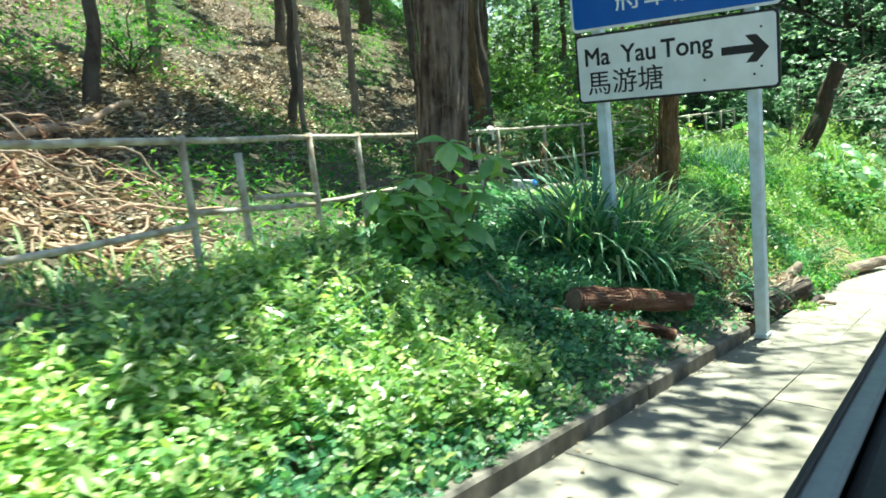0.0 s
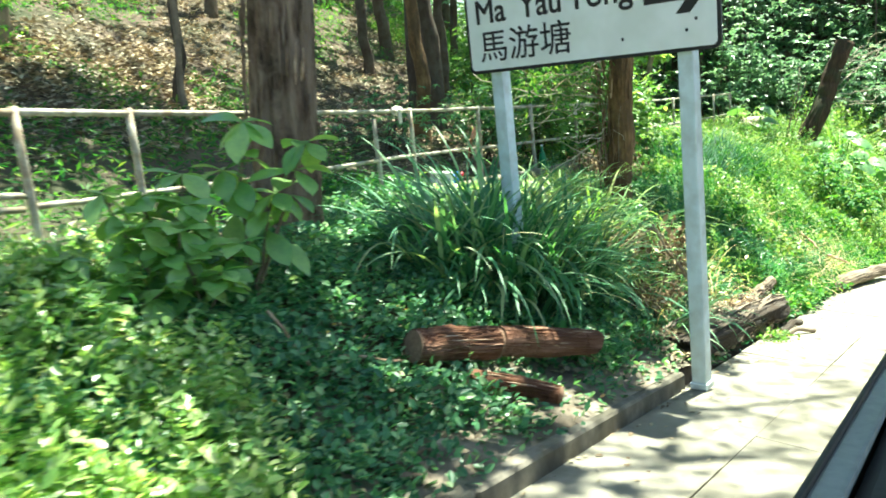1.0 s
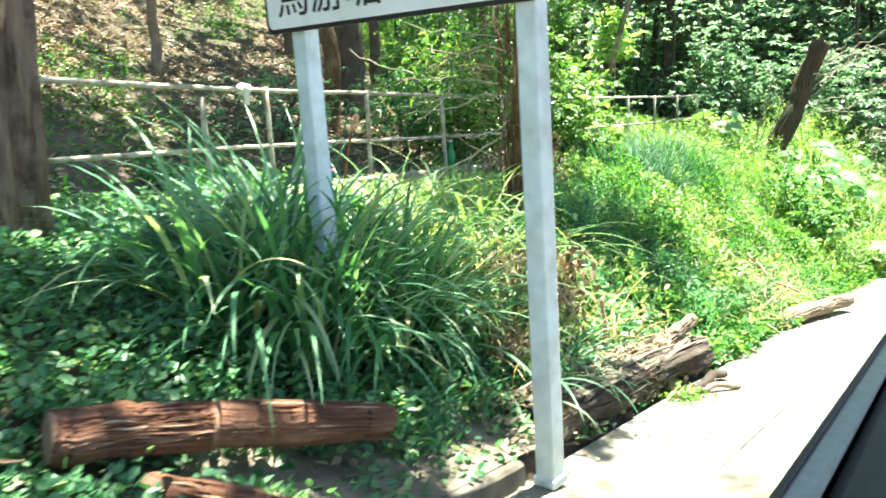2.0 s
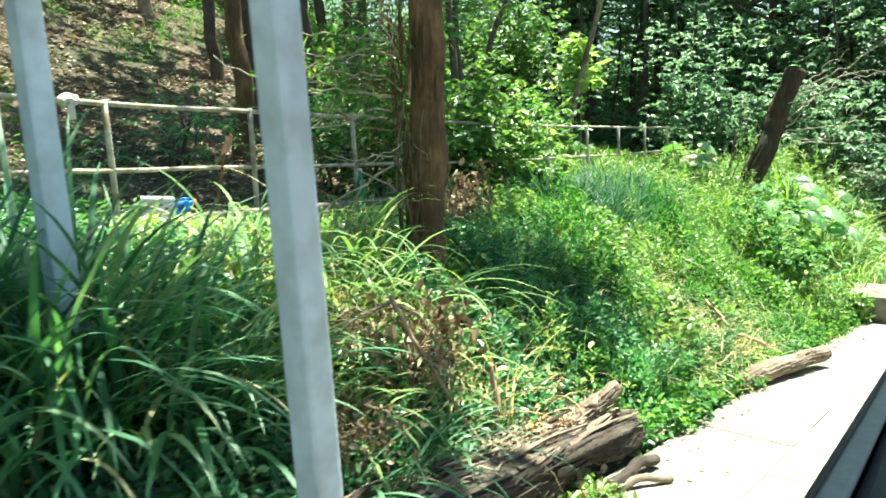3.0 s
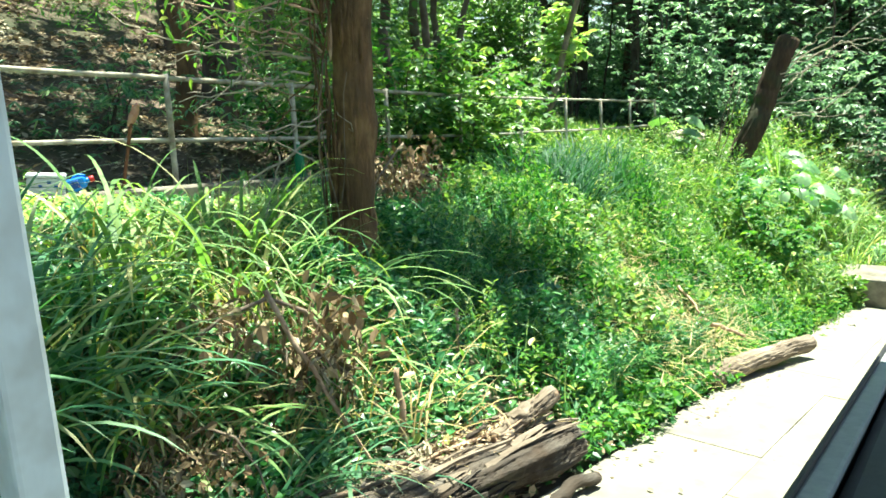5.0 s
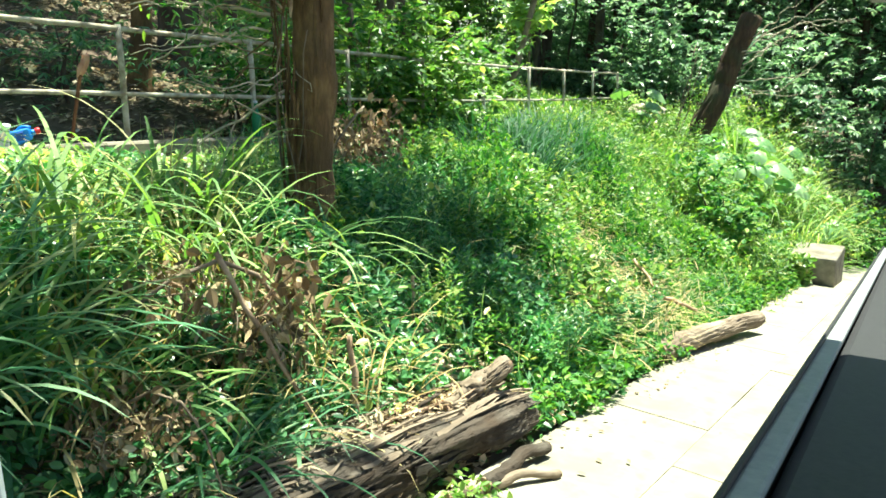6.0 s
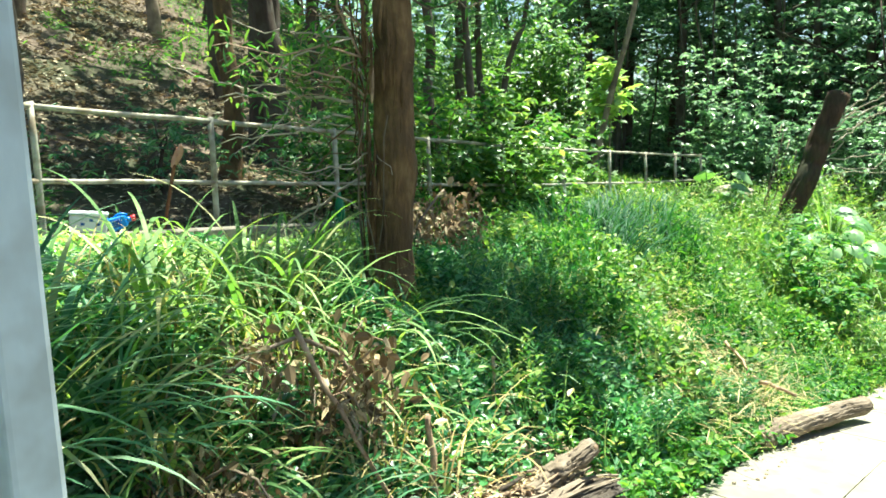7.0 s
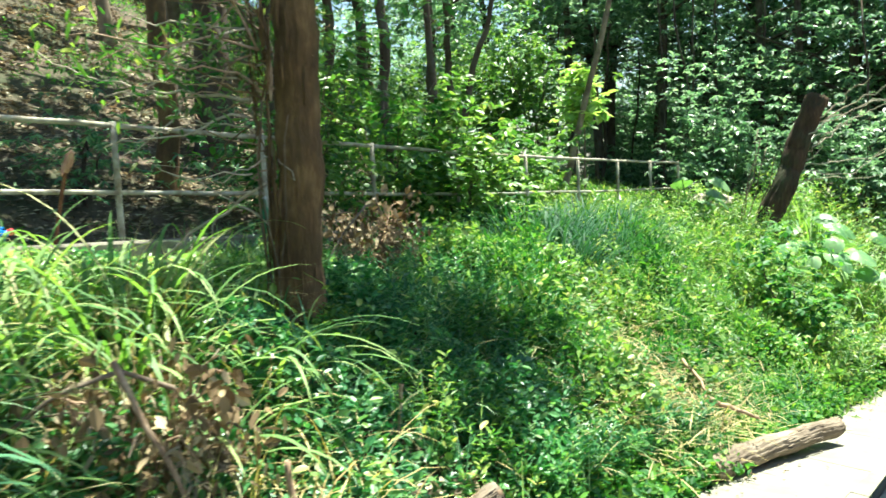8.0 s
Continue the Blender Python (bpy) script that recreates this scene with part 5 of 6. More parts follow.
for k in range(2):
    rings, seg = 4, 14
    vs, fs = [(0, 0.1, 0.0)], []
    for i in range(1, rings + 1):
        for j in range(seg):
            a = 2 * math.pi * j / seg
            rr = i / rings * (0.5 + 0.12 * math.cos(a - math.pi / 2) - (0.2 if j == 11 else 0) * i / rings)
            vs.append((rr * math.cos(a) * 0.85, 0.1 + rr * math.sin(a) * 1.1, -0.22 * (i / rings) ** 2 + 0.03 * math.sin(3 * a + k)))
    for j in range(seg):
        fs.append((0, 1 + j, 1 + (j + 1) % seg))
    for i in range(rings - 1):
        for j in range(seg):
            a, b = 1 + i * seg + j, 1 + i * seg + (j + 1) % seg
            fs.append((a, a + seg, b + seg, b))
    TARO.append(mesh_of("leaf", vs, fs, L_TARO))
for x, y in ((-5.6, 19.8), (-5.2, 20.6), (-6.1, 21.3), (-4.9, 21.8), (-5.6, 22.2), (-6.2, 23.2), (-5.5, 20.2), (-7.35, 19.4), (-7.9, 20.6)):
    ob = thing("taro_plant", "plant with large round pale green leaves", "plant", foot(x, y), "large-leaved plants")
    for j in range(6 if x > -6.2 else 3):
        a = j * 1.05 + shrub_rng.uniform(-0.3, 0.3)
        e = Vector((0.45 * math.cos(a), 0.45 * math.sin(a), shrub_rng.uniform(0.5, 0.95)))
        stalk = part_mesh("stalk", quick_mesh("stalk", *tube_arrays(crooked((0, 0, -0.05), e, 6, 0.02, j), np.linspace(0.014, 0.008, 6), 6), L_TARO), ob)
        leaf = place(new("leaf", TARO[j % 2]), stalk)
        leaf.matrix_basis = Matrix.Translation(e) @ Euler((shrub_rng.uniform(-0.7, -0.2), shrub_rng.uniform(-0.2, 0.2), a - math.pi / 2)).to_matrix().to_4x4() @ Matrix.Scale(shrub_rng.uniform(0.34, 0.52), 4)

# ---------------------------------------------------------------- brush pile of cut branches behind the rail
pile = thing("brush_pile", "heap of cut dead branches and twigs on the slope", "branches", (0, 0, 0))
prg = np.random.default_rng(31)
for k in range(280):
    cy = prg.uniform(0.5, 3.3)
    cx = float(rail_x(cy)) - (prg.uniform(0.2, 2.2) if k % 5 < 2 else prg.uniform(1.6, 4.2))
    a = prg.normal(0.9, 1.1)
    ln = prg.uniform(0.25, 1.2)
    h = prg.uniform(0.02, 0.45) * max(0.25, 1 - abs(cx + 6.6) / 2)
    s = np.array((cx, cy, float(ground_z(cx, cy)) + h))
    ex, ey = cx + ln * math.cos(a), cy + ln * math.sin(a)
    e = np.array((ex, ey, float(ground_z(ex, ey)) + h + prg.normal(0, 0.12)))
    r = prg.uniform(0.004, 0.019)
    v, q = tube_arrays(crooked(s, e, 9, 0.045, k), np.linspace(r, r * 0.4, 9), 7, 0.06, 4, k)
    part_mesh("branch", quick_mesh("branch", v, q, (M_DEADWOOD, M_DEADWOOD, M_DEADWOOD, M_BARK_PALE, M_LOG)[k % 5]), pile)
# long pale boughs lying along the foot of the slope
for k, (a, b, r) in enumerate((((-5.4, 1.6, 1.28), (-5.3, 3.3, 1.02), 0.035), ((-5.9, 2.2, 1.55), (-7.4, 4.6, 1.80), 0.05), ((-5.6, 2.5, 1.10), (-5.0, 4.0, 0.92), 0.025))):
    v, q = tube_arrays(crooked(a, b, 12, 0.03, 50 + k), np.linspace(r, r * 0.5, 12), 10, 0.05, 4, k)
    part_mesh("bough", quick_mesh("bough", v, q, M_DEADWOOD), pile)

# ---------------------------------------------------------------- ground cover
def cover(name, label, x, y, up, size, leaf, tilt, seed, shape=OVAL, lift=0.1):
    pos = np.stack([x, y, ground_z(x, y) + up], -1)
    ob = new(name, leaf_field(name, pos, size, leaf, tilt, shape, lift, seed))
    return tagged(ob, label, "plants", kind="stuff")


rng = np.random.default_rng(1)
# trailing plants under and in front of the sign
def off_logs(x, y):
    """False close to the sawn logs, and on the side of them that faces the road."""
    line = -2.99 + 0.23 * (y - 5.63)
    a = (y > 5.58) & (y < 6.92) & (x > line - 0.08) & (x < line + 0.11)
    low = -2.83 + 0.89 * (y - 5.86)
    b = (y > 5.82) & (y < 6.28) & (x > low - 0.08) & (x < low + 0.14)
    c = (y > 8.4) & (y < 12.4) & (x < rail_x(y) + 0.37)
    e = (y > 13.5) & (y < 16.8) & (np.abs(x + 5.9 + 0.3 * (y - 14)) < 0.6)
    return ~(a | b | c | e)


def low_near_rail(x, y):
    """Plants stay low in front of the channel edge."""
    return 1 - 0.5 * (y > 8.3) * (y < 12.3) * (1 - ease(1.3, 2.3, x - rail_x(y)))


n = 160000
x, y, d = along_road(-1.0, 9.0, 0.02, 4.0, n, rng)
thick = 0.5 + 0.5 * wobble(x, y, 0.55)
bare_soil = (0.25 + 0.75 * ease(3.4, 5.2, y)) * (1 - ease(0.14, 0.48, d + 0.14 * wobble(x, y, 0.3))) * 0.88
keep = (rng.uniform(size=n) > bare_soil) & (rng.uniform(size=n) < 0.55 + 0.45 * thick) & (rng.uniform(size=n) < 1 - 0.5 * ease(2.8, 4, d))
keep &= (off_logs(x, y) | (rng.uniform(size=n) < 0.06)) & (x > rail_x(y) - 0.1 + 0.15 * wobble(x, y, 0.4))
x, y, d, thick = x[keep], y[keep], d[keep], thick[keep]
up = 0.02 + rng.uniform(0, 1, len(x)) * (0.06 + 0.20 * thick) * ease(0.0, 0.5, d)
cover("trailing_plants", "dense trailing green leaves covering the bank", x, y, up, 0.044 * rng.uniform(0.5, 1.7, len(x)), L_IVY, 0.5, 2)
n = 22000
x2, y2, d2 = along_road(-12.0, -1.0, 0.05, 4.0, n, rng)
cover("trailing_plants", "trailing green leaves covering the bank further up", x2, y2, 0.02 + rng.uniform(0, 0.2, n), 0.07 * rng.uniform(0.5, 1.6, n), L_IVY, 0.5, 18)
# brighter herbs among them towards the start of the bank; sunlight is put into their colour
n = 78000
x, y, d = along_road(-1.0, 4.9, 0.12, 3.2, n, rng)
# the y limit ends the sun-coloured leaves where the shade begins
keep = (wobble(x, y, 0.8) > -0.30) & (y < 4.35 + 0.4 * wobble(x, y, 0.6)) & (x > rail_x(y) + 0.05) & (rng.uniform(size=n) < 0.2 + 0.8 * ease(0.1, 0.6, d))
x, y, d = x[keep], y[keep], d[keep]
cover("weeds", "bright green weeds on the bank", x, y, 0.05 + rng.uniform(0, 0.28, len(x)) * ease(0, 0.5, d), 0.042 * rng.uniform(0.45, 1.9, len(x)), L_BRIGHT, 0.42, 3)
# weeds round the red-brown trunk and down to the pavement
n = 150000
x, y, d = along_road(8.0, 16.0, -0.06, 4.6, n, rng)
thick = 0.5 + 0.5 * wobble(x, y, 0.7)
keep = rng.uniform(size=n) < (0.30 + 0.70 * thick) * (1 - 0.8 * (y < 10.4) * (d < 0.45))
keep &= off_logs(x, y) | (rng.uniform(size=n) < 0.12)
x, y, d, thick = x[keep], y[keep], d[keep], thick[keep]
up = rng.uniform(0, 1, len(x)) ** 0.8 * (0.05 + 0.50 * thick ** 1.8) * ease(-0.1, 0.5, d) * low_near_rail(x, y) + 0.02
# shade-coloured leaves go under the tree, other greens outside its shadow
fine = (y > 12.2 + 0.8 * wobble(x, y, 0.8)) & (d > 0.7) & (rng.uniform(size=len(x)) < 0.6)
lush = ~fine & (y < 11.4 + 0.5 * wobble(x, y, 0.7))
for pick, leaf, words, number in ((lush, L_LUSH_SHADE, "lush weeds with small oval leaves, tinted bluish for the tree's shade", 4), (~fine & ~lush, L_HERB, "lush green weeds with small oval leaves on the bank", 24)):
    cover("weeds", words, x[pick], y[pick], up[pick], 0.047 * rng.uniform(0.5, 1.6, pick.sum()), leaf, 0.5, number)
cover("weeds", "fine feathery green weeds on the bank", x[fine], y[fine], up[fine] * 1.15, 0.075 * rng.uniform(0.5, 1.6, fine.sum()), L_HERB, 0.7, 16, SLIM, 0.45)
n = 54000
x, y, d = along_road(9.0, 17.0, 0.3, 4.4, n, rng)
# sun-coloured leaves fade in past the edge of the tree's shadow
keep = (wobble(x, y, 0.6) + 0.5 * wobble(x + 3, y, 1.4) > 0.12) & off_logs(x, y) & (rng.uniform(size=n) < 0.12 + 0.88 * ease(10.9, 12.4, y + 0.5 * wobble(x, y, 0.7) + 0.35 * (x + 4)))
x, y, d = x[keep], y[keep], d[keep]
cover("weeds", "weeds on the bank, tinted yellow-green for sunlight", x, y, (0.1 + rng.uniform(0, 0.38, len(x))) * low_near_rail(x, y), 0.05 * rng.uniform(0.5, 1.6, len(x)), L_SUNNY, 0.5, 5)
n = 9000
y = rng.uniform(8.4, 12.6, n)
x = rail_x(y) + rng.uniform(0.36, 1.15, n)
cover("weeds", "pale green weeds in front of the channel edge", x, y, 0.03 + rng.uniform(0, 0.19, n), 0.05 * rng.uniform(0.5, 1.5, n), L_BRIGHT, 0.45, 15)


def weed_stems(name, label, x, y, height, size, leaf, seed, per=16, shape=SLIM):
    """Upright single weeds: a thin bending stem with leaves in turns up to its tip."""
    r = np.random.default_rng(seed)
    n = len(x)
    base = np.stack([x, y, ground_z(x, y) + 0.02], -1)
    a, lean = r.uniform(0, 6.283, n), r.uniform(0.05, 0.45, n)
    f = np.sqrt(np.linspace(0.08, 1, per))[None, :] * np.ones((n, 1))
    off = height[:, None] * lean[:, None] * f ** 2
    pos = np.stack([base[:, 0:1] + off * np.cos(a)[:, None], base[:, 1:2] + off * np.sin(a)[:, None], base[:, 2:3] + height[:, None] * f * (1 - 0.3 * lean[:, None] * f)], -1).reshape(-1, 3)
    yaw = (a[:, None] + np.arange(per)[None, :] * 2.4 + r.normal(0, 0.3, (n, per))).ravel()
    dip = (-0.25 + 0.9 * f + r.normal(0, 0.22, (n, per))).ravel()
    s = (size * r.uniform(0.7, 1.3, n)[:, None] * (1.15 - 0.55 * f) * r.uniform(0.8, 1.2, (n, per))).ravel()
    v, q = leaves_arrays(pos, s, yaw, dip, r.normal(0, 0.25, n * per), shape)
    ob = new(name, quick_mesh(name, v, q, leaf, False))
    return tagged(ob, label, "plants", kind="stuff")


n = 3400
x, y, d = along_road(10.4, 17.5, 0.2, 4.2, n, rng)
keep = (wobble(x, y, 1.0) > -0.35) & off_logs(x, y)
x, y, d = x[keep], y[keep], d[keep]
tall = rng.uniform(0.16, 0.42, len(x)) * (0.75 + 0.6 * ease(-0.2, 0.8, wobble(x, y, 0.9))) * low_near_rail(x, y) * (0.6 + 0.4 * ease(0.2, 0.9, d))
odd = rng.uniform(size=len(x)) < 0.45
weed_stems("weed_stems", "upright leafy weeds with narrow leaves on the bank", x[odd], y[odd], tall[odd], 0.085, L_SUNNY, 51)
weed_stems("weed_stems", "upright dark green weeds on the bank", x[~odd], y[~odd], tall[~odd], 0.075, L_HERB, 52)
n = 1500
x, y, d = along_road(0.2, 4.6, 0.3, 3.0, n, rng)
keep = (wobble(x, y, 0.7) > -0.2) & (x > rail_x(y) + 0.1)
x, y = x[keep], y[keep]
# same sun-brightened leaf colour on the near bank
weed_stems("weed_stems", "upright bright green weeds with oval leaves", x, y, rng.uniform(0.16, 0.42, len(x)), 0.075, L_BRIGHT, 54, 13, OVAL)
n = 1500
x, y, d = along_road(16.5, 24.0, 0.1, 4.5, n, rng)
xx, yy, dd = along_road(21.0, 28.0, -0.5, 2.6, 700, rng)
weed_stems("weed_stems", "tall weeds closing the end of the bank", xx, yy, rng.uniform(0.6, 1.5, 700), 0.17, L_SUNNY, 55, 18, FAR_SLIM)
weed_stems("weed_stems", "tall sunlit weeds further down the bank", x, y, rng.uniform(0.3, 0.75, n), 0.13, L_SUNNY, 53, 14, FAR_SLIM)
n = 1500
x = -4.12 + rng.uniform(-0.35, 0.22, n)
y = 18.42 + 0.145 * (x + 4.0) + rng.uniform(-0.28, 0.08, n)
pos = np.stack([x, y, pave_z(y) + rng.uniform(0.0, 0.40, n)], -1)
tagged(new("weeds", leaf_field("weeds", pos, 0.085 * rng.uniform(0.5, 1.5, n), L_SUNNY, 0.6, OVAL, 0.1, 56)), "bright weeds hanging over the front of the concrete block", "plants", kind="stuff")
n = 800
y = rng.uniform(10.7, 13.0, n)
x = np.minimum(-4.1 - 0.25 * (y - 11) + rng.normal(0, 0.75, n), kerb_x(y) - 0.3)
weed_stems("weed_stems", "lush weeds below the red-brown trunk, tinted bluish for shade", x, y, rng.uniform(0.18, 0.42, n), 0.085, L_LUSH_SHADE, 57, 14)
# straw-coloured dead stems among the weeds
n = 2600
y = rng.normal(12.9, 0.7, n)
x = kerb_x(y) - 1.01 * np.abs(rng.normal(0.75, 0.4, n))
base = np.stack([x, y, ground_z(x, y) + rng.uniform(0.05, 0.32, n)], -1)
v, q = blades_arrays(base, rng.uniform(0, 6.28, n), rng.uniform(0.1, 0.35, n), rng.uniform(0.005, 0.012, n), rng.uniform(-0.3, 0.5, n), rng.uniform(0, 0.8, n), 4)
tagged(new("straw", quick_mesh("straw", v, q, L_STRAW)), "dry straw-coloured stems among the weeds", "plants", kind="stuff")
# leaves spilling over the edge of the pavement
n = 9000
y = rng.uniform(10.3, 24, n)
d = rng.normal(0.07, 0.10, n)
keep = d > -0.03 - 0.07 * wobble(0 * y, y, 0.5)
x = kerb_x(y) - 1.01 * d
pos = np.stack([x, y, pave_z(y) + rng.uniform(0.01, 0.22, n) * ease(-0.3, 0.2, d) + 0.01], -1)[keep]
tagged(new("weeds", leaf_field("weeds", pos, 0.05 * rng.uniform(0.5, 1.5, len(pos)), L_HERB, 0.5, OVAL, 0.1, 12)), "green weeds creeping over the pavement edge", "plants", kind="stuff")
# further weeds
n = 100000
x, y, d = along_road(15.5, 27.0, -0.1, 11.0, n, rng)
thick = 0.5 + 0.5 * wobble(x, y, 1.1)
cover("weeds", "weeds beyond the red-brown trunk, tinted yellow-green for sunlight", x, y, 0.02 + rng.uniform(0, 1, n) * (0.12 + 0.4 * thick), 0.10 * rng.uniform(0.5, 1.6, n), L_SUNNY, 0.65, 6, FAR_SLIM, 0.4)
# green on the slope behind the handrail, and dead leaves
n = 120000
y = rng.uniform(-2, 24, n)
e = rng.uniform(0.1, 14, n) ** 1.0
x = rail_x(y) - e
keep = wobble(x, y, 1.6) + 0.5 * wobble(x, y, 0.6) + 1.3 * ease(15, 19, y) > 0.18 + 1.0 * (y > 9.5) * (y < 14) * (e < 5) - 0.55 * (y > 4.0) * (y < 9.5) * (1 - ease(1.6, 3.0, e)) + 2.5 * (y < 3.5) * (e < 3.0 + 0.6 * wobble(x, y, 1.0))
cover("slope_plants", "patches of green undergrowth on the wooded slope", x[keep], y[keep], rng.uniform(0.02, 0.3, keep.sum()), 0.085 * rng.uniform(0.5, 1.5, keep.sum()), L_HERB, 0.5, 7, FAR_SLIM)
keep = ~keep
cover("dead_leaves", "brown dead leaves littering the wooded slope", x[keep], y[keep], rng.uniform(0.005, 0.05, keep.sum()), 0.08 * rng.uniform(0.5, 1.5, keep.sum()), L_LITTER, 0.22, 8, FAR_OVAL)
n = 26000
y = rng.uniform(0.5, 9.0, n)
x = rail_x(y) - rng.uniform(0.05, 5.0, n)
keep = (y < 4.2) | (rail_x(y) - x > 2.2 + 0.7 * wobble(x, y, 0.8))
x, y = x[keep], y[keep]
n = len(x)
cover("dead_leaves", "thick brown leaf litter at the foot of the slope", x, y, rng.uniform(0.005, 0.06, n), 0.075 * rng.uniform(0.5, 1.5, n), L_LITTER, 0.3, 28, FAR_OVAL)
n = 9000
x, y, d = along_road(3.5, 11.0, 0.0, 1.4, n, rng)
keep = rng.uniform(size=n) < 0.10 + 0.8 * (y > 7.6) * (d < 0.7)
cover("dead_leaves", "dry brown leaves on the soil beside the pavement", x[keep], y[keep], rng.uniform(0.01, 0.09, keep.sum()), 0.05 * rng.uniform(0.5, 1.5, keep.sum()), L_LITTER, 0.4, 9)
n = 420
y = rng.uniform(1, 20, n)
x = kerb_x(y) + rng.exponential(0.16, n)
pos = np.stack([x, y, pave_z(y) + 0.008], -1)
tagged(new("dead_leaves", leaf_field("dead_leaves", pos, 0.035 * rng.uniform(0.5, 1.4, n), L_LITTER, 0.12, OVAL, 0.02, 10)), "scattered dry leaves on the pavement", "plants", kind="stuff")

# yellowed leaves fallen round the logs, and litter on and beside the decayed log
n = 26
y = rng.uniform(4.6, 7.2, n)
d = rng.uniform(0.3, 1.3, n)
x = kerb_x(y) - 1.01 * d
cover("fallen_leaves", "small yellowed leaves fallen among the trailing plants", x, y, np.full(n, 0.12), 0.032 * rng.uniform(0.6, 1.3, n), L_YELLOW, 0.35, 21)
n = 1500
y = rng.uniform(7.7, 10.2, n)
f = (y - 7.80) / 2.5
off = rng.normal(-0.16, 0.10, n)
pos = np.stack([-2.70 - 0.30 * f + off, y, -0.585 - 0.375 * f - np.maximum(0, np.abs(off + 0.08) - 0.10) * 0.6 + rng.uniform(0, 0.02, n)], -1)
tagged(new("dead_leaves", leaf_field("dead_leaves", pos, 0.045 * rng.uniform(0.4, 1.5, n), L_LITTER, 0.5, SLIM, 0.0, 22)), "grey-brown litter lying on the decayed log", "plants", kind="stuff")
n = 170
y = rng.normal(9.42, 0.10, n)
pos = np.stack([kerb_x(y) + 0.10 + rng.normal(0.0, 0.07, n), y, pave_z(y) + rng.uniform(0.01, 0.07, n)], -1)
tagged(new("leafy_sprig", leaf_field("leafy_sprig", pos, 0.036 * rng.uniform(0.5, 1.5, n), L_SUNNY, 0.6, OVAL, 0.1, 23)), "yellow-green sprigs on the pavement at the end of the log", "plants", kind="stuff")


# ---------------------------------------------------------------- grasses
def tuft(name, label, x, y, n, radius, length, width, leaf, seed, rise=(1.0, 1.5), bend=(1.2, 2.4), group="grass tufts", lean=None):
    r = np.random.default_rng(seed)
    ob_at = foot(x, y)
    a = r.uniform(0, 6.28, n)
    rr = radius * np.sqrt(r.uniform(0, 1, n))
    bx, by = x + rr * np.cos(a), y + rr * np.sin(a)
    base = np.stack([bx - x, by - y, ground_z(bx, by) - ob_at[2] - 0.02], -1)
    yaw = a + r.normal(0, 0.7, n)
    v, q = blades_arrays(base, yaw, length * r.uniform(0.55, 1.25, n), width * r.uniform(0.6, 1.3, n), r.uniform(*rise, n), r.uniform(*bend, n), 10 if length > 0.55 else 6)
    me = quick_mesh(name, v, q, leaf)
    ob = new(name, me)
    ob.location = ob_at
    return tagged(ob, label, "grass", group, "stuff")


for k, (x, y, n, rad, ln) in enumerate(((-3.60, 7.08, 170, 0.32, 1.0), (-3.50, 7.62, 120, 0.28, 0.9), (-3.95, 7.45, 150, 0.32, 1.05), (-3.85, 6.80, 110, 0.28, 0.9), (-3.62, 7.35, 90, 0.25, 0.95), (-3.60, 7.95, 50, 0.25, 0.8))):
    tuft("grass_tuft", "tall dark green arching grass round the sign post", x, y, int(n * 1.3), rad, ln * 1.08, 0.034, L_GRASS, 700 + k, (0.85, 1.55), (0.8, 2.4))
for k, (x, y, n, ln) in enumerate(((-3.02, 8.35, 46, 0.72), (-3.12, 8.62, 40, 0.66), (-2.98, 8.02, 40, 0.6), (-3.18, 8.98, 30, 0.5))):
    tuft("grass_tuft", "grey-green grass drooping over the decayed log", x, y, n, 0.12, ln, 0.020, L_GRASS, 690 + k, (0.5, 1.3), (1.2, 2.6))
tr = np.random.default_rng(8)
for k in range(34):
    y = tr.uniform(8.1, 10.0)
    d = tr.uniform(0.35, 2.1)
    x = float(kerb_x(y)) - 1.01 * d
    along, aside = (-0.84 * (x + 2.6) + 0.55 * (y - 8.3)), (0.55 * (x + 2.6) + 0.84 * (y - 8.3))
    if math.hypot(x + 3.56, y - 8.98) < 0.40 or (0 < along < 1.0 and abs(aside) < 0.3) or (d < 1.1 and k % 4):
        continue
    # sun-coloured blades further up the bank, some shade-coloured ones near the pavement
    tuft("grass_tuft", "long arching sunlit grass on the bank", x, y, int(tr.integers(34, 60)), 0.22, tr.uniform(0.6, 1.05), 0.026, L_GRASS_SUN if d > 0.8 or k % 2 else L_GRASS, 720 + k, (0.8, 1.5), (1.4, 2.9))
for k in range(30):
    y = tr.uniform(10.0, 15.0)
    d = tr.uniform(0.3, 3.6)
    x = float(kerb_x(y)) - 1.01 * d
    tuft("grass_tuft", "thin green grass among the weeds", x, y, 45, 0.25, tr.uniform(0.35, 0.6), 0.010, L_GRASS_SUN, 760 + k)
for k in range(24):
    y = tr.uniform(9.8, 12.0)
    x = float(kerb_x(y)) - tr.uniform(0.7, 2.4)
    tuft("grass_tuft", "short green grass in the tree's shade", x, y, 26, 0.16, tr.uniform(0.34, 0.52), 0.013, L_GRASS, 900 + k, (0.9, 1.5), (0.9, 2.2))
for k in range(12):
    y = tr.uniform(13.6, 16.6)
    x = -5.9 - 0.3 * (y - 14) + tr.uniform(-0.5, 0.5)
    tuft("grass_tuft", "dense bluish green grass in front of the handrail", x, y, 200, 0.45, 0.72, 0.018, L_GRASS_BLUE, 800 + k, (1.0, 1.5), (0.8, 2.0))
for k in range(16):
    y = tr.uniform(-0.5, 6.5)
    x = float(rail_x(y)) + tr.uniform(0.1, 0.7)
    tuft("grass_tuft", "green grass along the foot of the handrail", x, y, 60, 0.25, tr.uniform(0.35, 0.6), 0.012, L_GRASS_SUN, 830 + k)
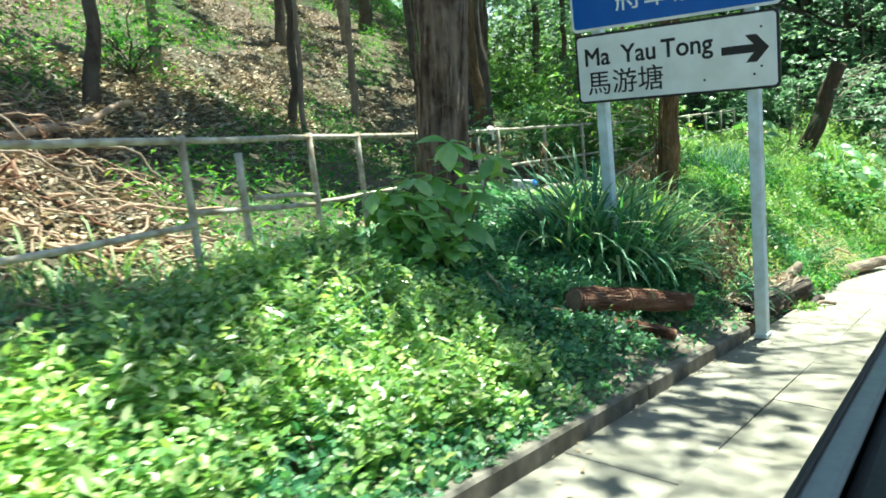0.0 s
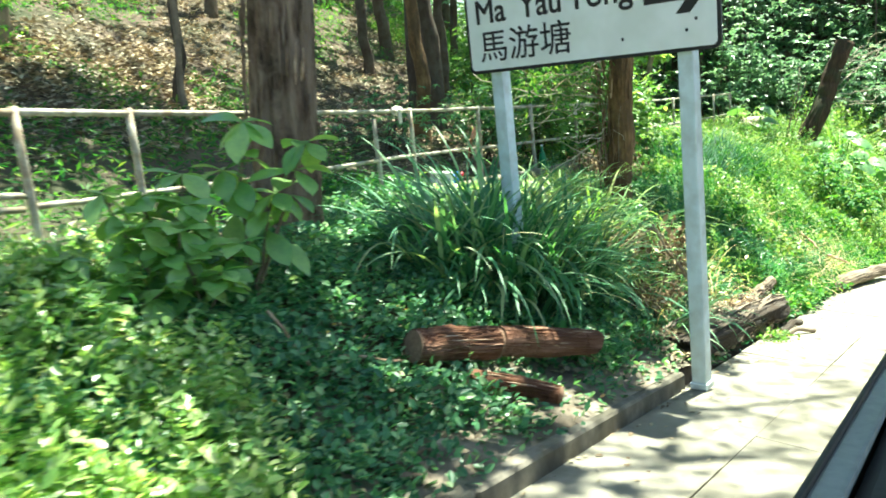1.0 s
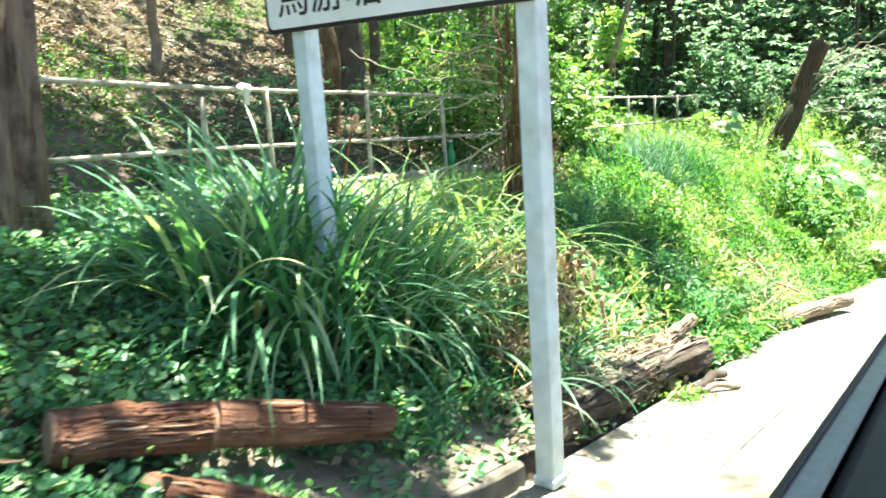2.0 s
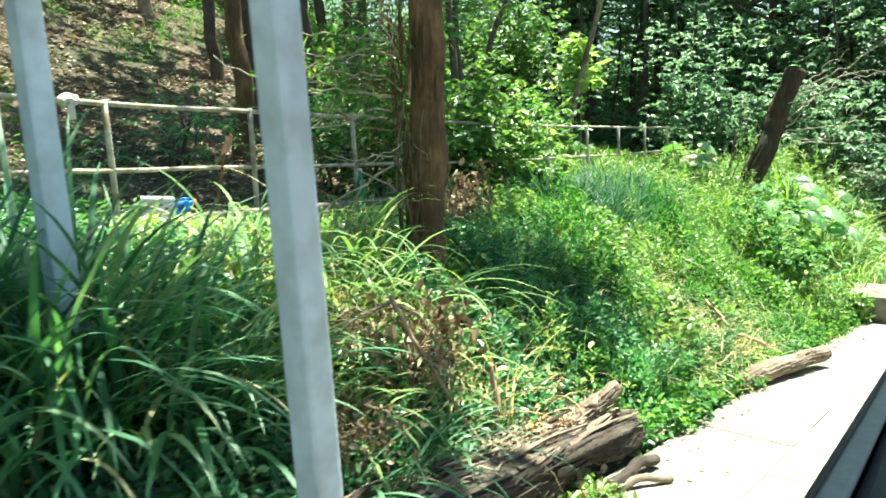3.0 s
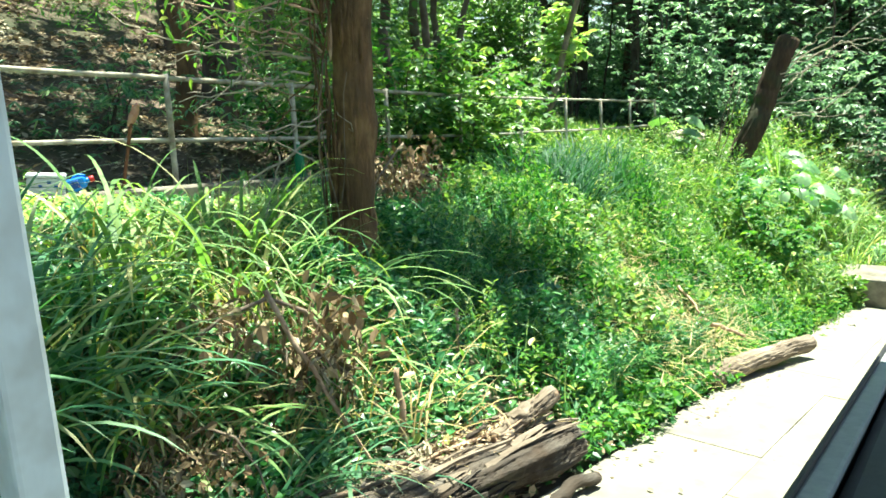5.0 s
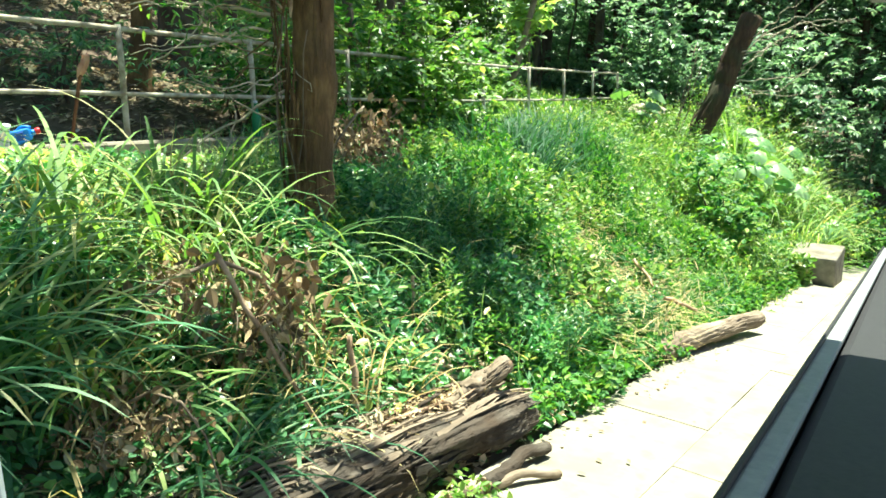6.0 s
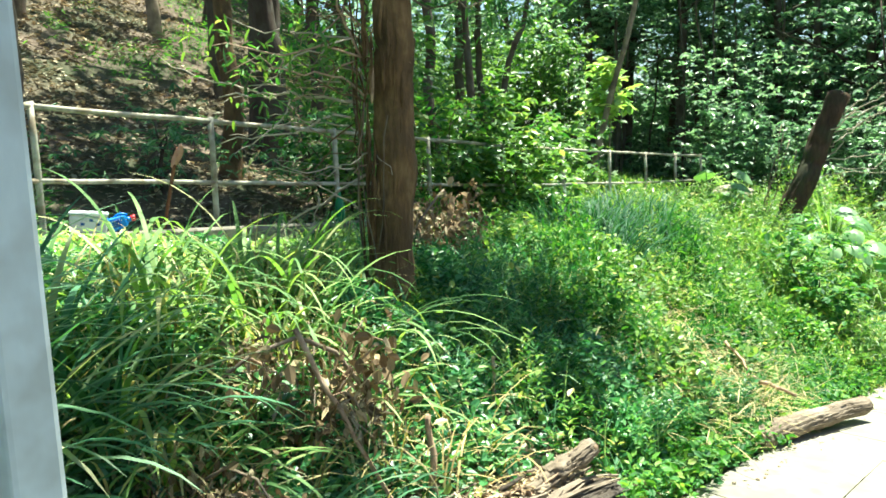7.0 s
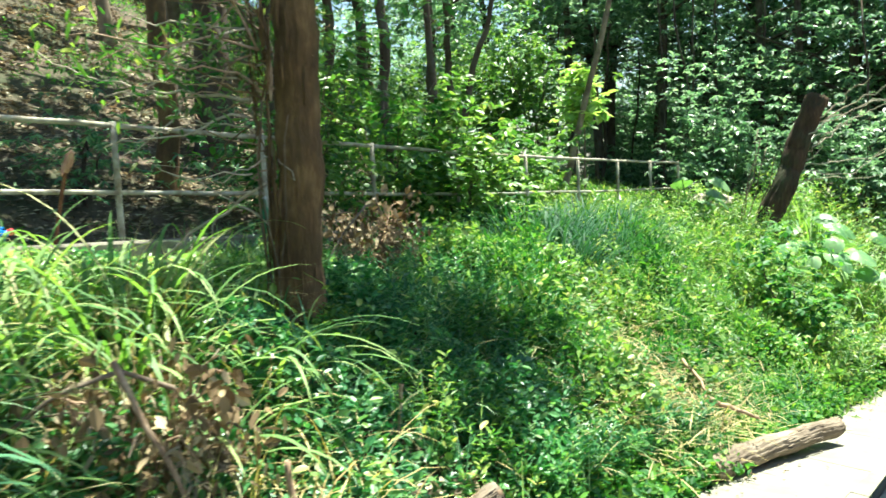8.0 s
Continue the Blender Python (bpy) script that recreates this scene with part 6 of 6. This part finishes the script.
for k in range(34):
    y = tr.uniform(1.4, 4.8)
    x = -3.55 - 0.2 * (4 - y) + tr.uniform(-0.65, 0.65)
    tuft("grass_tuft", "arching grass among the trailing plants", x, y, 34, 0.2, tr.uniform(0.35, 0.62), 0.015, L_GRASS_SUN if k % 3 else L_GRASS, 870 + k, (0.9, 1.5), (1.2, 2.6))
for k in range(28):
    y = tr.uniform(20.0, 26.5)
    x = -4.9 - 0.145 * (y - 20) + tr.uniform(-1.2, 0.6)
    tuft("grass_tuft", "tall feathery grass at the end of the bank", x, y, 70, 0.3, 1.35, 0.020, L_GRASS_SUN, 850 + k)

n = 11000
x, y, d = along_road(10.3, 19.0, 0.15, 4.6, n, tr)
keep = wobble(x, y, 0.9) > 0.0
x, y, d = x[keep], y[keep], d[keep]
n = len(x)
base = np.stack([x, y, ground_z(x, y) + 0.02], -1)
v, q = blades_arrays(base, tr.uniform(0, 6.28, n), tr.uniform(0.18, 0.5, n), tr.uniform(0.004, 0.009, n), tr.uniform(0.9, 1.6, n), tr.uniform(0.3, 1.6, n), 4)
tagged(new("fine_grass", quick_mesh("fine_grass", v, q, L_GRASS)), "fine wispy grass among the weeds of the bank", "grass", kind="stuff")

n = 900
x, y, d = along_road(8.0, 10.0, 0.4, 2.2, n, tr)
base = np.stack([x, y, ground_z(x, y) + 0.02], -1)
v, q = blades_arrays(base, tr.uniform(0, 6.28, n), tr.uniform(0.25, 0.7, n), tr.uniform(0.006, 0.014, n), tr.uniform(0.4, 1.4, n), tr.uniform(0.6, 2.2, n), 5)
tagged(new("straw", quick_mesh("straw", v, q, L_STRAW)), "dry tan blades among the long grass", "grass", kind="stuff")

# withered plant beside the decayed log
dry = thing("withered_plant", "withered brown plant drooping over the bank", "plant", foot(-3.56, 8.98))
for k in range(26):
    brng = np.random.default_rng(600 + k)
    a = brng.uniform(0, 6.28)
    e = (0.36 * math.cos(a), 0.36 * math.sin(a), brng.uniform(0.15, 0.62))
    pts = crooked((0, 0, 0), e, 9, 0.02, k, sag=-0.15)
    v, q = tube_arrays(pts, np.linspace(0.008, 0.003, 9), 6)
    st = part_mesh("stalk", quick_mesh("stalk", v, q, M_DEADWOOD if k % 2 else M_BARK_PALE), dry)
    n = 42
    p = pts[brng.integers(2, 9, n)] + brng.normal(size=(n, 3)) * 0.07
    part_mesh("foliage", leaf_field("foliage", p, 0.06 * brng.uniform(0.4, 1.4, n), L_LITTER if k % 3 == 0 else L_DRY, 0.7, OVAL if k % 2 else SLIM, -0.8, 600 + k), st)

arch = [(-0.15, -0.62, 0.18), (-0.02, -0.48, 0.42), (0.08, -0.30, 0.56), (0.11, -0.10, 0.60), (0.11, 0.08, 0.50), (0.12, 0.22, 0.30), (0.13, 0.30, 0.05)]
part_mesh("arched_branch", quick_mesh("arched_branch", *tube_arrays(arch, np.linspace(0.006, 0.013, 7), 7), M_BARK_PALE), dry, "bent dry branch")
copy_thing(dry, Matrix.Translation(foot(-5.75, 11.75)) @ Matrix.Rotation(0.7, 4, "Z") @ Matrix.Scale(1.15, 4))
copy_thing(dry, Matrix.Translation(foot(-3.10, 8.25)) @ Matrix.Rotation(2.1, 4, "Z") @ Matrix.Scale(0.6, 4))

# sticks lying on the bank
for k, (a, b, r) in enumerate((((-2.5, 5.05, 0), (-2.42, 5.32, 0), 0.010), ((-3.1, 5.2, 0.1), (-3.0, 5.55, 0.1), 0.008), ((-3.85, 10.45, 0.25), (-3.70, 10.28, 0.08), 0.012),
                               ((-3.42, 8.85, 0.66), (-3.02, 9.05, 0.12), 0.013), ((-3.55, 13.0, 0.3), (-3.35, 13.4, 0.25), 0.02), ((-3.2, 9.35, 0.0), (-3.22, 9.36, 0.42), 0.02),
                               ((-3.2, 4.9, 0.3), (-3.05, 5.05, 0.02), 0.009), ((-3.9, 13.3, 0.35), (-3.6, 13.1, 0.3), 0.015))):
    za, zb = float(ground_z(a[0], a[1])) + a[2] + 0.03, float(ground_z(b[0], b[1])) + b[2] + 0.03
    v, q = tube_arrays(crooked((a[0], a[1], za), (b[0], b[1], zb), 8, 0.008, k), np.linspace(r, r * 0.6, 8), 7, 0.06, 3, k)
    tagged(new("stick", quick_mesh("stick", v, q, M_DEADWOOD)), "pale dry stick lying among the leaves", "stick", "sticks")

# ---------------------------------------------------------------- side of the minibus beside the pavement
bus = thing("minibus_side", "grey minibus side with window ledge and black rubber seal", "bus")
B0, B1 = Vector((0.435, 0.728, 1.644)), Vector((-0.70, 7.12, 0.656))
bdir = (B1 - B0).normalized()
bleft = Vector((0, 0, 1)).cross(bdir).normalized()
bup = bdir.cross(bleft).normalized() * -1 if bdir.cross(bleft).z < 0 else bdir.cross(bleft).normalized()
bus_m = Matrix((bdir, bleft, bup)).transposed().to_4x4()
bus.matrix_basis = Matrix.Translation(B1) @ bus_m
X0, X1 = -9.5, 13.0
for name, w, h, off, zz, bev, mat, lab in (("body_panel", 0.05, 0.60, 0.335, -1.08, 0.012, M_BUS_GREY, ""), ("window_ledge", 0.085, 0.04, 0.31, -0.765, 0.014, M_BUS_PALE, "pale grey window ledge"),
                                           ("seal", 0.018, 0.03, 0.355, -0.738, 0.006, M_RUBBER, "black rubber seal"), ("inner_trim", 0.62, 0.24, -0.03, -0.93, 0.05, M_RUBBER, "dark grey inner trim"),
                                           ("floor", 0.95, 0.05, -0.22, -1.30, 0.01, M_RUBBER, "dark rubber floor")):
    part(name, box(X1 - X0, w, h, ((X0 + X1) / 2, off, zz), bev, 2), mat, bus, lab)
# unseen roof, added and sized to keep sun off the ledge and trim
part("roof", box(5.0 - X0, 1.5, 0.05, ((X0 + 5.0) / 2, -0.41, 1.10), 0.015, 2), M_BUS_GREY, bus, "unseen grey roof panel added to shade the ledge")
